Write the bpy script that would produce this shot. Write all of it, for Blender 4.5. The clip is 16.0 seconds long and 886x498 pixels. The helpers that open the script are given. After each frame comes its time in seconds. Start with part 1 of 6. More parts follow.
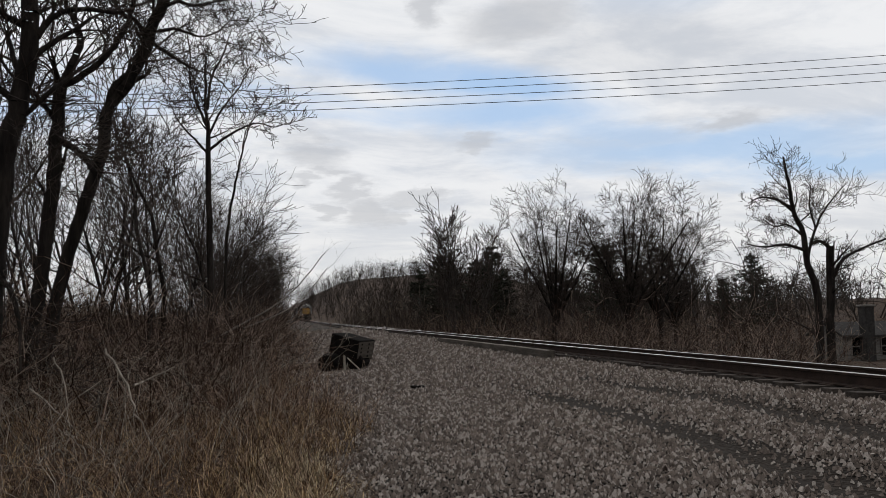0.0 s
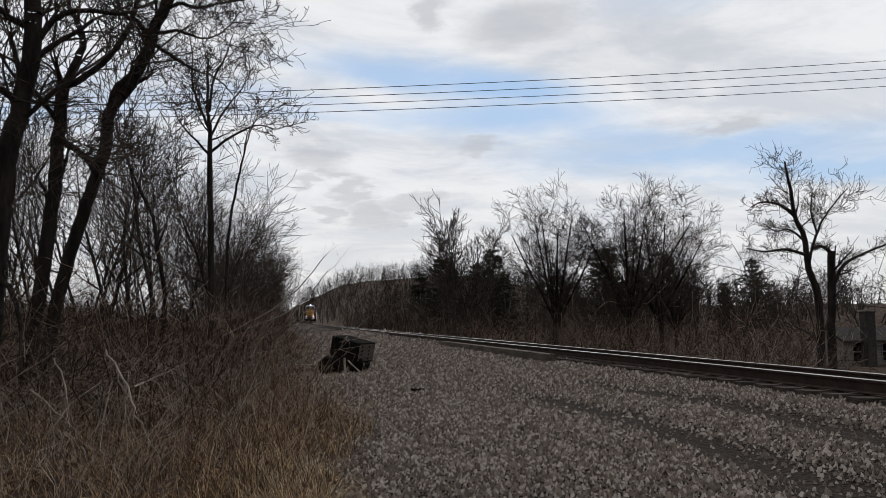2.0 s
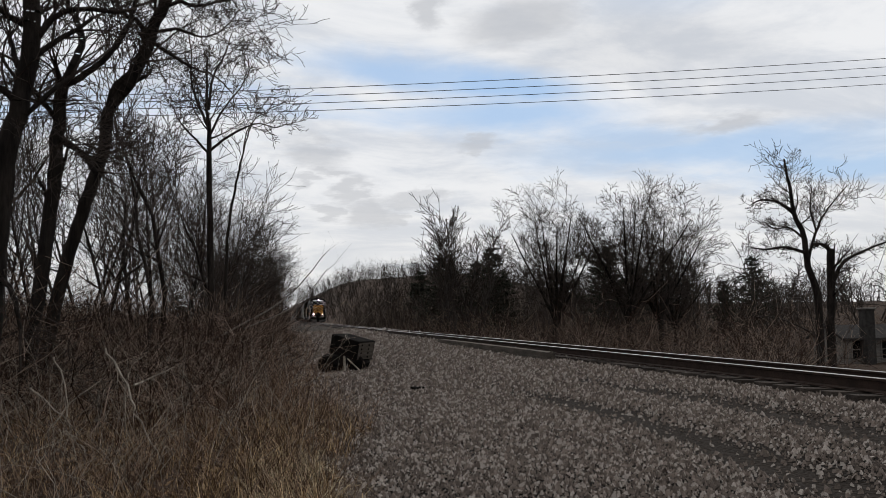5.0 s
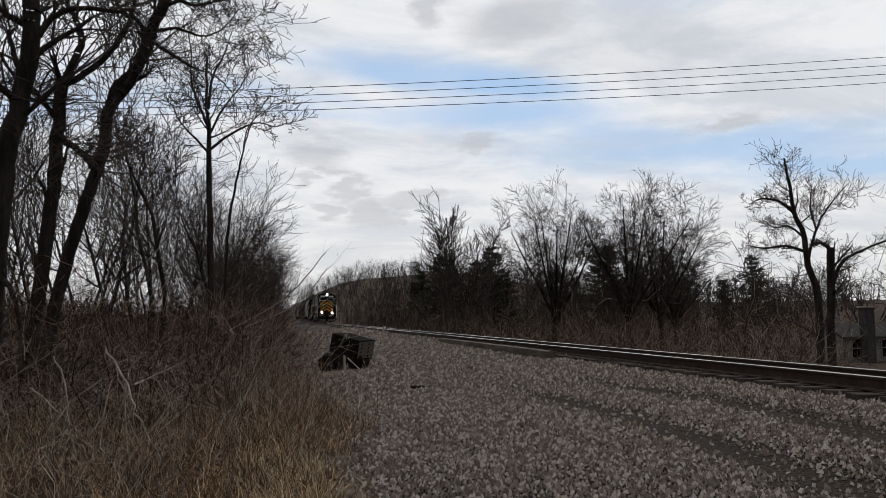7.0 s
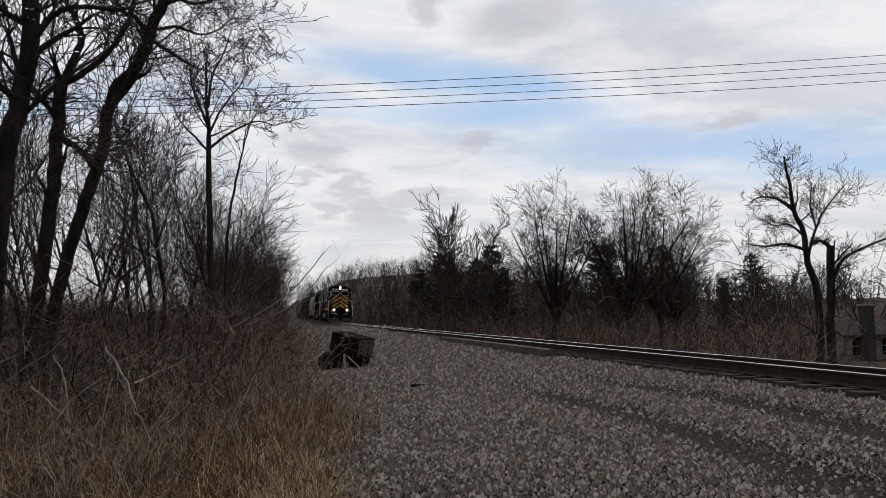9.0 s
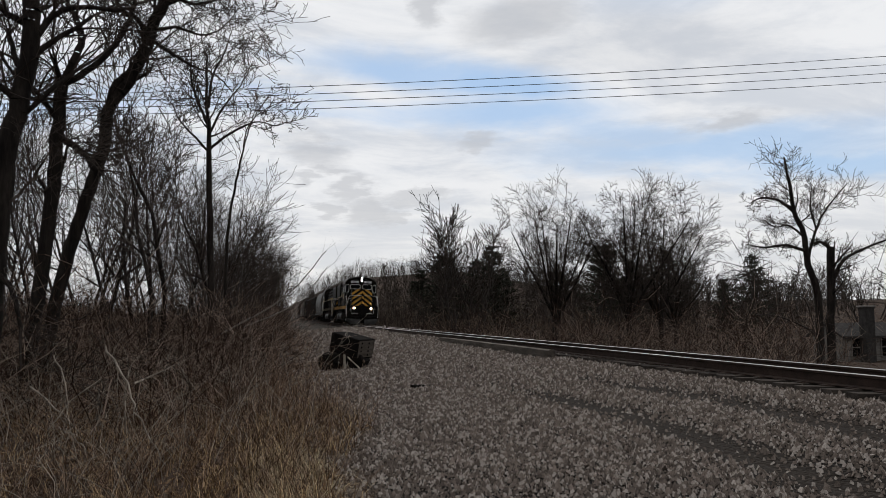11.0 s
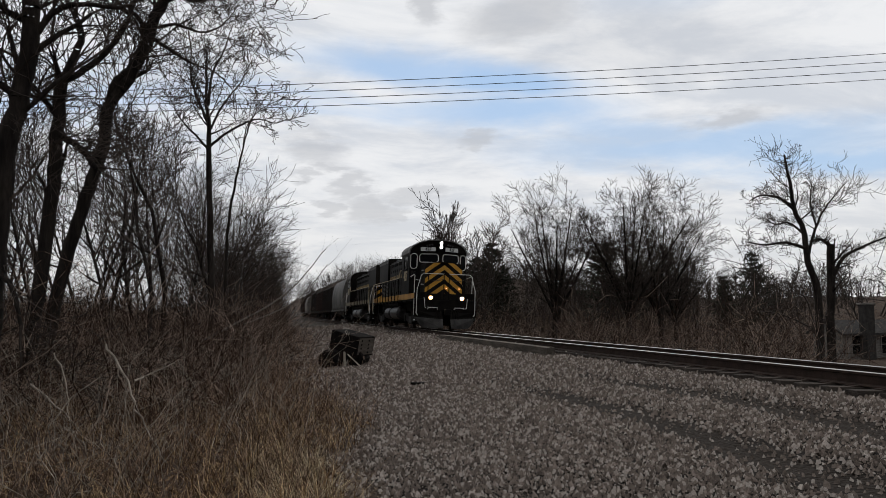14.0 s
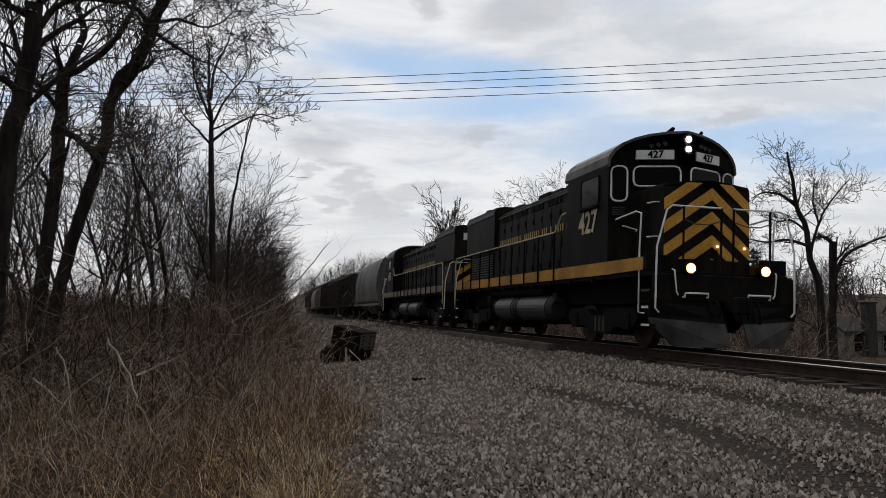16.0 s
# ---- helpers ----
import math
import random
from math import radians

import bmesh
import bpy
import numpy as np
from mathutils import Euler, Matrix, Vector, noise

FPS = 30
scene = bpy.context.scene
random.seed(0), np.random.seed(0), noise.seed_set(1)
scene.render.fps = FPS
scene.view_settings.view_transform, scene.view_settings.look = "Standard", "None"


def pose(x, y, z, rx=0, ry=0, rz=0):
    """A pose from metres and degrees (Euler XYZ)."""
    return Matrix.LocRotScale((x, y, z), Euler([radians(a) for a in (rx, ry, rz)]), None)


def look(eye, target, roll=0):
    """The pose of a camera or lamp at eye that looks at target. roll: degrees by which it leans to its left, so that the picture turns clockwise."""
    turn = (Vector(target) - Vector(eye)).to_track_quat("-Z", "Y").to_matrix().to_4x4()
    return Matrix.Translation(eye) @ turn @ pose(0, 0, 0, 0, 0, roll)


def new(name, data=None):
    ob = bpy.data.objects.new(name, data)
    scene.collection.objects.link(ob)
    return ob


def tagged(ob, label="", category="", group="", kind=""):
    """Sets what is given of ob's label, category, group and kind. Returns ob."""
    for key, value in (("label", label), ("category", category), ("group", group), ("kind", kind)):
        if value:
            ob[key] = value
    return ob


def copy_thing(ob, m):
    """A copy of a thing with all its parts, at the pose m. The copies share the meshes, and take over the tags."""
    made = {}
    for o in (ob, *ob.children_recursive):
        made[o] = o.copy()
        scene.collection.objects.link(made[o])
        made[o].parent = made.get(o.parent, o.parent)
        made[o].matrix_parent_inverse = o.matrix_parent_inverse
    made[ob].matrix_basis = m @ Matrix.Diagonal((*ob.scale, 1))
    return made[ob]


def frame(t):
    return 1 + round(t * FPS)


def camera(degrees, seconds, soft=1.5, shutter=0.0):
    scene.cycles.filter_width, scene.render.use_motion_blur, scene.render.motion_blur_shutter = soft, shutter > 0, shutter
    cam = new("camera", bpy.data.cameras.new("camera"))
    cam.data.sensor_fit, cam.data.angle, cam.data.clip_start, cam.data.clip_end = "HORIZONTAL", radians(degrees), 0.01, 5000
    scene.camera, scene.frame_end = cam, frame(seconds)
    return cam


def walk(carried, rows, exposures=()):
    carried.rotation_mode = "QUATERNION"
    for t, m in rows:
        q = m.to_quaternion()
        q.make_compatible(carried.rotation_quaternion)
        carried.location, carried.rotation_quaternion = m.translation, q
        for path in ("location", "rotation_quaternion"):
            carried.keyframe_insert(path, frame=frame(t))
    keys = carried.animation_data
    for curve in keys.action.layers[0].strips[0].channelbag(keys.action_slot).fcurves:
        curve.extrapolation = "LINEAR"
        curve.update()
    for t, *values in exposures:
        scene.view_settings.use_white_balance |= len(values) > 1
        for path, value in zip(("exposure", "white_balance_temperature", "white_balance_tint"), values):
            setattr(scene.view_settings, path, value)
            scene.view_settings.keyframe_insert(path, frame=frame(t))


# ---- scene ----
cam = camera(58.13, 16.0, soft=0.6)
H = 0.867  # lens height over the rail tops
walk(cam, [
    (0.0, pose(0, 0, H, 94.803, 0.784, -12.508)),
    (0.5, pose(0, 0, H, 94.809, 0.858, -12.494)),
    (1.0, pose(0, 0, H, 94.800, 0.882, -12.435)),
    (1.5, pose(0, 0, H, 95.059, 0.605, -12.416)),
    (2.0, pose(0, 0, H, 95.014, 0.469, -12.462)),
    (2.5, pose(0, 0, H, 95.115, 0.415, -12.476)),
    (3.0, pose(0, 0, H, 95.067, 0.562, -12.493)),
    (3.5, pose(0, 0, H, 95.139, 0.344, -12.491)),
    (4.0, pose(0, 0, H, 94.894, 0.496, -12.496)),
    (6.5, pose(0, 0, H, 94.881, 0.562, -12.493)),
    (7.0, pose(0, 0, H, 94.819, 0.586, -12.492)),
    (7.5, pose(0, 0, H, 94.805, 0.632, -12.490)),
    (8.0, pose(0, 0, H, 94.794, 0.648, -12.496)),
    (8.5, pose(0, 0, H, 94.726, 0.668, -12.495)),
    (9.0, pose(0, 0, H, 94.706, 0.633, -12.496)),
    (11.5, pose(0, 0, H, 94.759, 0.562, -12.493)),
    (12.0, pose(0, 0, H, 94.759, 0.562, -12.493)),
    (12.5, pose(0, 0, H, 94.649, 0.725, -12.493)),
    (13.0, pose(0, 0, H, 94.629, 0.610, -12.497)),
    (13.5, pose(0, 0, H, 94.576, 0.676, -12.495)),
    (14.0, pose(0, 0, H, 94.569, 0.577, -12.492)),
    (14.5, pose(0, 0, H, 94.569, 0.587, -12.498)),
    (15.0, pose(0, 0, H, 94.597, 0.649, -12.496)),
    (15.5, pose(0, 0, H, 94.825, 0.691, -12.503)),
    (16.0, pose(0, 0, H, 94.285, 0.345, -12.375)),
])

# ---- light ----
SUN_EL, SUN_AZ = 38.0, 12.0  # degrees; azimuth from +y towards +x


def make_world():
    w = bpy.data.worlds.new("sky")
    scene.world = w
    w.use_nodes = True
    n, l = w.node_tree.nodes, w.node_tree.links
    n.clear()

    def node(kind, **kw):
        q = n.new(kind)
        for k, v in kw.items():
            if k == "blend":
                q.blend_type = v
            elif k == "op":
                q.operation = v
        return q

    def math2(op, a, b):
        q = node("ShaderNodeMath", op=op)
        for i, v in enumerate((a, b)):
            if isinstance(v, (int, float)):
                q.inputs[i].default_value = v
            else:
                l.new(v, q.inputs[i])
        return q.outputs[0]

    def ramp(v, a, b):
        q = n.new("ShaderNodeMapRange")
        q.interpolation_type = "SMOOTHSTEP"
        l.new(v, q.inputs[0])
        q.inputs[1].default_value, q.inputs[2].default_value = a, b
        return q.outputs[0]

    def mix(f, a, b):
        q = n.new("ShaderNodeMix")
        q.data_type = "RGBA"
        if isinstance(f, float):
            q.inputs[0].default_value = f
        else:
            l.new(f, q.inputs[0])
        for i, v in ((6, a), (7, b)):
            if isinstance(v, tuple):
                q.inputs[i].default_value = (*v, 1)
            else:
                l.new(v, q.inputs[i])
        return q.outputs[2]

    sky = n.new("ShaderNodeTexSky")
    sky.sky_type, sky.sun_disc = "NISHITA", False
    sky.sun_elevation, sky.sun_rotation = radians(SUN_EL), radians(SUN_AZ)
    sky.air_density, sky.dust_density, sky.ozone_density = 1.0, 0.4, 2.0
    dim = n.new("ShaderNodeVectorMath")
    dim.operation = "SCALE"
    l.new(sky.outputs[0], dim.inputs[0])
    dim.inputs[3].default_value = 0.11
    co = n.new("ShaderNodeTexCoord").outputs["Generated"]
    sep = n.new("ShaderNodeSeparateXYZ")
    l.new(co, sep.inputs[0])
    up = math2("MAXIMUM", sep.outputs[2], 0.0)
    lift = math2("ADD", up, 0.16)
    flat = n.new("ShaderNodeCombineXYZ")
    l.new(math2("DIVIDE", sep.outputs[0], lift), flat.inputs[0])
    l.new(math2("DIVIDE", sep.outputs[1], lift), flat.inputs[1])

    def cloud(scale, detail, rough, shift, stretch=(1, 1, 1), warp=0.0):
        m = n.new("ShaderNodeMapping")
        l.new(flat.outputs[0], m.inputs[0])
        m.inputs[1].default_value, m.inputs[3].default_value = shift, stretch
        q = n.new("ShaderNodeTexNoise")
        l.new(m.outputs[0], q.inputs["Vector"])
        q.inputs["Scale"].default_value, q.inputs["Detail"].default_value = scale, detail
        q.inputs["Roughness"].default_value, q.inputs["Distortion"].default_value = rough, warp
        return q.outputs[0]

    # azimuth and height in degrees, ragged by noise at two scales
    az = math2("MULTIPLY", math2("ARCTAN2", sep.outputs[0], sep.outputs[1]), 57.2958)
    el = math2("MULTIPLY", math2("ARCSINE", sep.outputs[2], 0.0), 57.2958)

    def ragged(v, scale, detail, shift, amount):
        return math2("ADD", v, math2("MULTIPLY", math2("SUBTRACT", cloud(scale, detail, 0.6, shift), 0.5), amount))

    def place_of(scale, amount):
        q = n.new("ShaderNodeCombineXYZ")
        l.new(ragged(az, scale, 8, (5.0, 9.0, 0), amount * 2.2), q.inputs[0])
        l.new(ragged(el, scale, 8, (2.0, 4.0, 0), amount), q.inputs[1])
        return q.outputs[0]

    def patches(where, rows, soft):
        """The union of tilted ovals: azimuth, height, half sizes, tilt, strength."""
        total = None
        for a, e, w, h, tilt, strength in rows:
            m = n.new("ShaderNodeMapping")
            m.vector_type = "TEXTURE"
            l.new(where, m.inputs[0])
            m.inputs[1].default_value = (a, e, 0)
            m.inputs[2].default_value = (0, 0, radians(tilt))
            m.inputs[3].default_value = (w, h, 1)
            d = n.new("ShaderNodeVectorMath")
            d.operation = "LENGTH"
            l.new(m.outputs[0], d.inputs[0])
            v = math2("MULTIPLY", ramp(d.outputs["Value"], 1.0 + soft, 1.0 - soft), strength)
            total = v if total is None else math2("MAXIMUM", total, v)
        return total

    broad, near = place_of(1.8, 4.5), place_of(5.0, 3.2)
    gaps = patches(broad, [(10.5, 17.4, 7.5, 1.4, -8, 0.85), (16.5, 16.3, 5.5, 1.4, -6, 0.95), (17.5, 14.0, 7.0, 1.4, 0, 0.85), (32, 11.0, 12, 1.3, -2, 0.75),
                           (39.5, 9.5, 7, 1.3, -4, 0.85), (25, 12.6, 7, 0.9, -5, 0.6), (30, 22, 4, 1.5, 10, 0.2)], 0.75)
    dark = patches(near, [(18.5, 20.6, 4.0, 1.5, 4, 0.6), (11.5, 21.3, 1.2, 1.1, 20, 0.6), (3.0, 11.6, 2.6, 1.0, -5, 0.55), (4.5, 10.4, 1.8, 0.5, 0, 0.6),
                          (6.2, 9.2, 1.4, 0.8, 25, 0.6), (4.5, 7.8, 0.8, 0.5, 0, 0.6), (7.4, 7.5, 2.0, 1.1, 0, 0.65), (10.6, 8.6, 2.2, 0.55, 4, 0.55),
                          (9.3, 7.1, 0.9, 0.5, 20, 0.55), (15.4, 12.3, 1.4, 0.5, 8, 0.5), (32.4, 12.9, 2.4, 0.65, 5, 0.6), (2.2, 9.6, 1.0, 0.45, 0, 0.55), (27, 18.5, 9, 2.2, -6, 0.22)], 0.5)
    high = ramp(cloud(0.85, 9, 0.55, (3.1, 1.3, 0), (0.7, 1.2, 1), 0.5), 0.20, 0.40)
    tone = ramp(cloud(2.2, 9, 0.62, (7.7, 2.0, 0), (0.8, 1.1, 1), 0.4), 0.36, 0.62)
    white = mix(tone, (0.66, 0.695, 0.755), (0.88, 0.89, 0.91))
    blue = mix(0.75, dim.outputs[0], (0.36, 0.555, 0.83))
    base = mix(high, blue, white)
    base = mix(gaps, base, blue)
    base = mix(dark, base, (0.50, 0.515, 0.55))
    haze = ramp(up, 0.20, 0.0)
    base = mix(math2("MULTIPLY", haze, 0.6), base, (0.83, 0.82, 0.80))
    # the cloud cover is brightest towards the hidden sun and dull away from it
    toward = n.new("ShaderNodeVectorMath")
    toward.operation = "DOT_PRODUCT"
    l.new(co, toward.inputs[0])
    toward.inputs[1].default_value = (math.sin(radians(SUN_AZ)) * math.cos(radians(SUN_EL)), math.cos(radians(SUN_AZ)) * math.cos(radians(SUN_EL)), math.sin(radians(SUN_EL)))
    fall = n.new("ShaderNodeMapRange")
    l.new(toward.outputs["Value"], fall.inputs[0])
    for i, v in enumerate((-0.9, 0.6, 0.30, 1.0)):
        fall.inputs[i + 1].default_value = v
    cover = n.new("ShaderNodeVectorMath")
    cover.operation = "SCALE"
    l.new(base, cover.inputs[0])
    l.new(fall.outputs[0], cover.inputs[3])
    bg = n.new("ShaderNodeBackground")
    l.new(cover.outputs[0], bg.inputs[0])
    bg.inputs[1].default_value = SKY
    out = n.new("ShaderNodeOutputWorld")
    l.new(bg.outputs[0], out.inputs[0])


SKY = 0.97
make_world()
sun = new("sun", bpy.data.lights.new("sun", "SUN"))
sun.data.energy, sun.data.angle, sun.data.color = 0.85, radians(18), (1.0, 0.95, 0.88)
sun.matrix_world = look((0, 0, 0), (-math.sin(radians(SUN_AZ)) * math.cos(radians(SUN_EL)),
                                    -math.cos(radians(SUN_AZ)) * math.cos(radians(SUN_EL)), -math.sin(radians(SUN_EL))))
scene.view_settings.exposure = 0.0


# ---- materials ----
def material(name, base, other=None, scale=8.0, rough=0.8, metal=0.0, bump=0.0, fine=60.0, stretch=(1, 1, 1),
             spread=0.0, glow=0.0, spec=0.12, coords="Object", third=None):
    """Two tones mixed by noise at two scales, with grain relief; spread varies single pieces."""
    m = bpy.data.materials.new(name)
    m.use_nodes = True
    n, l = m.node_tree.nodes, m.node_tree.links
    b = n["Principled BSDF"]
    b.inputs["Roughness"].default_value, b.inputs["Metallic"].default_value = rough, metal
    b.inputs["Specular IOR Level"].default_value = spec
    other = other or tuple(c * 0.7 for c in base)
    co = n.new("ShaderNodeTexCoord")
    mp = n.new("ShaderNodeMapping")
    mp.inputs[3].default_value = stretch
    l.new(co.outputs[coords], mp.inputs[0])
    noises = []
    for sc, de in ((scale, 5), (fine, 3)):
        q = n.new("ShaderNodeTexNoise")
        l.new(mp.outputs[0], q.inputs["Vector"])
        q.inputs["Scale"].default_value, q.inputs["Detail"].default_value = sc, de
        noises.append(q)
    r = n.new("ShaderNodeMapRange")
    l.new(noises[0].outputs[0], r.inputs[0])
    r.inputs[1].default_value, r.inputs[2].default_value = 0.35, 0.65
    mx = n.new("ShaderNodeMix")
    mx.data_type = "RGBA"
    l.new(r.outputs[0], mx.inputs[0])
    mx.inputs[6].default_value, mx.inputs[7].default_value = (*base, 1), (*other, 1)
    col = mx.outputs[2]
    hs = n.new("ShaderNodeHueSaturation")
    l.new(col, hs.inputs["Color"])
    val = n.new("ShaderNodeMapRange")
    l.new(noises[1].outputs[0], val.inputs[0])
    val.inputs[1].default_value, val.inputs[2].default_value = 0.3, 0.7
    val.inputs[3].default_value, val.inputs[4].default_value = 0.8, 1.2
    v = val.outputs[0]
    if spread:
        g = n.new("ShaderNodeNewGeometry")
        o = n.new("ShaderNodeObjectInfo")
        s = n.new("ShaderNodeMath")
        s.operation = "ADD"
        l.new(g.outputs["Random Per Island"], s.inputs[0])
        l.new(o.outputs["Random"], s.inputs[1])
        w = n.new("ShaderNodeMath")
        w.operation = "FRACT"
        l.new(s.outputs[0], w.inputs[0])
        k = n.new("ShaderNodeMapRange")
        l.new(w.outputs[0], k.inputs[0])
        k.inputs[3].default_value, k.inputs[4].default_value = 1 - spread, 1 + spread
        t = n.new("ShaderNodeMath")
        t.operation = "MULTIPLY"
        l.new(v, t.inputs[0])
        l.new(k.outputs[0], t.inputs[1])
        v = t.outputs[0]
        if third:
            m3 = n.new("ShaderNodeMix")
            m3.data_type = "RGBA"
            st = n.new("ShaderNodeMath")
            st.operation = "GREATER_THAN"
            l.new(w.outputs[0], st.inputs[0])
            st.inputs[1].default_value = 0.72
            l.new(st.outputs[0], m3.inputs[0])
            l.new(col, m3.inputs[6])
            m3.inputs[7].default_value = (*third, 1)
            l.new(m3.outputs[2], hs.inputs["Color"])
    l.new(v, hs.inputs["Value"])
    l.new(hs.outputs[0], b.inputs["Base Color"])
    if bump:
        bp = n.new("ShaderNodeBump")
        bp.inputs["Strength"].default_value, bp.inputs["Distance"].default_value = bump, 0.02
        l.new(noises[1].outputs[0], bp.inputs["Height"])
        l.new(bp.outputs[0], b.inputs["Normal"])
    if glow:
        b.inputs["Emission Color"].default_value = (*base, 1)
        b.inputs["Emission Strength"].default_value = glow
    return m


STONE = material("ballast_stone", (0.275, 0.226, 0.192), (0.15, 0.121, 0.102), 9, 0.9, bump=0.4, fine=120, spread=0.42, third=(0.31, 0.272, 0.24), spec=0.05)
BARK = material("bark", (0.070, 0.060, 0.052), (0.034, 0.029, 0.026), 5, 0.95, bump=0.9, fine=28, stretch=(1, 1, 0.25))
BARK_DARK = material("dark_bark", (0.034, 0.028, 0.024), (0.014, 0.012, 0.011), 5, 0.95, bump=1.0, fine=26, stretch=(1, 1, 0.22), spec=0.04)
BARK_PALE = material("pale_bark", (0.13, 0.112, 0.096), (0.07, 0.06, 0.052), 5, 0.95, bump=0.6, fine=40, stretch=(1, 1, 0.3), spread=0.3)
TWIG = material("twigs", (0.058, 0.045, 0.037), (0.032, 0.025, 0.021), 3, 0.95, spread=0.35)
BRUSH = material("brush_stems", (0.078, 0.049, 0.036), (0.030, 0.020, 0.015), 0.8, 0.95, spread=0.65, third=(0.19, 0.142, 0.112), spec=0.04)
BRUSH_FAR = material("far_brush_stems", (0.062, 0.046, 0.036), (0.034, 0.026, 0.021), 0.3, 0.95, spread=0.5, third=(0.095, 0.075, 0.06))
TWIG_FAR = material("far_twigs", (0.052, 0.042, 0.036), (0.034, 0.028, 0.024), 1, 0.95, spread=0.3)
DEAD = material("bleached_wood", (0.44, 0.385, 0.315), (0.22, 0.19, 0.155), 6, 0.9, bump=0.5, fine=50, spread=0.3)
GRASS = material("dry_grass", (0.22, 0.135, 0.066), (0.10, 0.062, 0.035), 0.9, 0.9, spread=0.65, third=(0.38, 0.275, 0.155), spec=0.05)
STALK = material("weed_stalks", (0.118, 0.070, 0.048), (0.048, 0.030, 0.022), 0.9, 0.9, spread=0.65, third=(0.29, 0.205, 0.145), spec=0.05)
LEAFMOLD = material("dead_leaves", (0.12, 0.075, 0.045), (0.07, 0.045, 0.03), 4, 0.9, spread=0.45, third=(0.19, 0.125, 0.075))
NEEDLE = material("needles", (0.036, 0.038, 0.026), (0.022, 0.024, 0.017), 2, 0.9, spread=0.4)
STEEL = material("rail_steel", (0.042, 0.027, 0.021), (0.024, 0.016, 0.013), 6, 0.8, 0.0, bump=0.3)
SHINE = material("worn_rail_head", (0.36, 0.345, 0.33), (0.22, 0.208, 0.198), 3, 0.42, 1.0, stretch=(4, 0.2, 4))
TIE = material("creosoted_timber", (0.06, 0.049, 0.041), (0.032, 0.027, 0.024), 4, 0.95, bump=0.8, fine=40, stretch=(0.3, 2, 2), spread=0.3)
CHAR = material("blackened_timber", (0.013, 0.011, 0.010), (0.007, 0.006, 0.0055), 5, 0.95, bump=0.8, fine=30, spec=0.03)
GREYWOOD = material("weathered_timber", (0.115, 0.097, 0.080), (0.06, 0.051, 0.043), 4, 0.95, bump=0.9, fine=30, stretch=(2, 0.3, 2))
BLACK = material("black_paint", (0.0065, 0.006, 0.0058), (0.017, 0.0145, 0.012), 1.4, 0.5, bump=0.10, fine=9, stretch=(1, 1, 0.35), spec=0.022)
BLACKD = material("grimy_black", (0.0045, 0.004, 0.0037), (0.009, 0.0078, 0.0066), 3, 0.75, bump=0.2, fine=30, spec=0.05)
PLOUGH = material("scuffed_plough_steel", (0.058, 0.055, 0.053), (0.018, 0.017, 0.016), 2.2, 0.7, 0.0, bump=0.15, spec=0.15)
GREYMET = material("dusty_grey_metal", (0.045, 0.042, 0.040), (0.02, 0.019, 0.018), 2.5, 0.55, 0.0, bump=0.1, spec=0.25)
YELLOW = material("yellow_paint", (0.56, 0.30, 0.045), (0.40, 0.205, 0.034), 1.3, 0.5, bump=0.05, fine=20)
WHITE = material("white_paint", (0.72, 0.71, 0.68), (0.55, 0.54, 0.51), 4, 0.5)
BOARD = material("number_board", (0.62, 0.63, 0.62), (0.52, 0.53, 0.52), 4, 0.4)
CREAM = material("cream_paint", (0.48, 0.40, 0.26), (0.34, 0.28, 0.18), 3, 0.5)
GOLD = material("faded_gold_paint", (0.36, 0.25, 0.10), (0.24, 0.165, 0.07), 3, 0.5)
SILL = material("dull_cream_sill", (0.20, 0.165, 0.11), (0.11, 0.09, 0.062), 3, 0.6)
# Roof dust, with the sky's sheen on the roofs put into the pale grey
ROOFTOP = material("dusty_skylit_roof_paint", (0.125, 0.12, 0.115), (0.06, 0.057, 0.054), 2.2, 0.6, bump=0.15, spec=0.1)
# Darker, duller yellow than the chevrons, for the side sill
YELLOW_SILL = material("darker_yellow_sill", (0.40, 0.205, 0.036), (0.21, 0.105, 0.024), 1.1, 0.6, bump=0.08, fine=20)
TANK = material("tank_grey", (0.027, 0.025, 0.026), (0.014, 0.013, 0.013), 2.0, 0.45, 0.0, bump=0.1, spec=0.3)
STRAW = material("straw", (0.50, 0.41, 0.27), (0.34, 0.27, 0.17), 3, 0.85, spread=0.35)
GLASS = material("cab_glass", (0.004, 0.0045, 0.005), (0.003, 0.0035, 0.004), 2, 0.05, spec=0.05)
LAMP = material("lit_lamp", (1.0, 0.86, 0.66), (1.0, 0.84, 0.62), 2, 0.3, glow=140)
# Emissive orange that stands in for the halo round a lit lens
LAMP_HALO = material("warm_lamp_halo", (1.0, 0.36, 0.08), (1.0, 0.32, 0.07), 2, 0.3, glow=2.4)
LAMP_COOL = material("lit_headlight", (1.0, 0.97, 0.90), (1.0, 0.96, 0.88), 2, 0.3, glow=140)
LAMP_DIM = material("lit_marker", (1.0, 0.55, 0.3), (1.0, 0.5, 0.28), 2, 0.3, glow=3)
HOPPER = material("grey_hopper_paint", (0.13, 0.125, 0.115), (0.040, 0.037, 0.033), 0.7, 0.6, bump=0.1, stretch=(2, 2, 0.3))
DARKCAR = material("dark_car_paint", (0.018, 0.016, 0.015), (0.032, 0.026, 0.022), 1.2, 0.7, bump=0.1, stretch=(2, 2, 0.3))
REDCAR = material("brown_car_paint", (0.045, 0.028, 0.023), (0.028, 0.02, 0.017), 1.2, 0.7, stretch=(2, 2, 0.3))
PALECAR = material("pale_car_paint", (0.15, 0.135, 0.12), (0.08, 0.073, 0.066), 1.2, 0.7, stretch=(2, 2, 0.3))
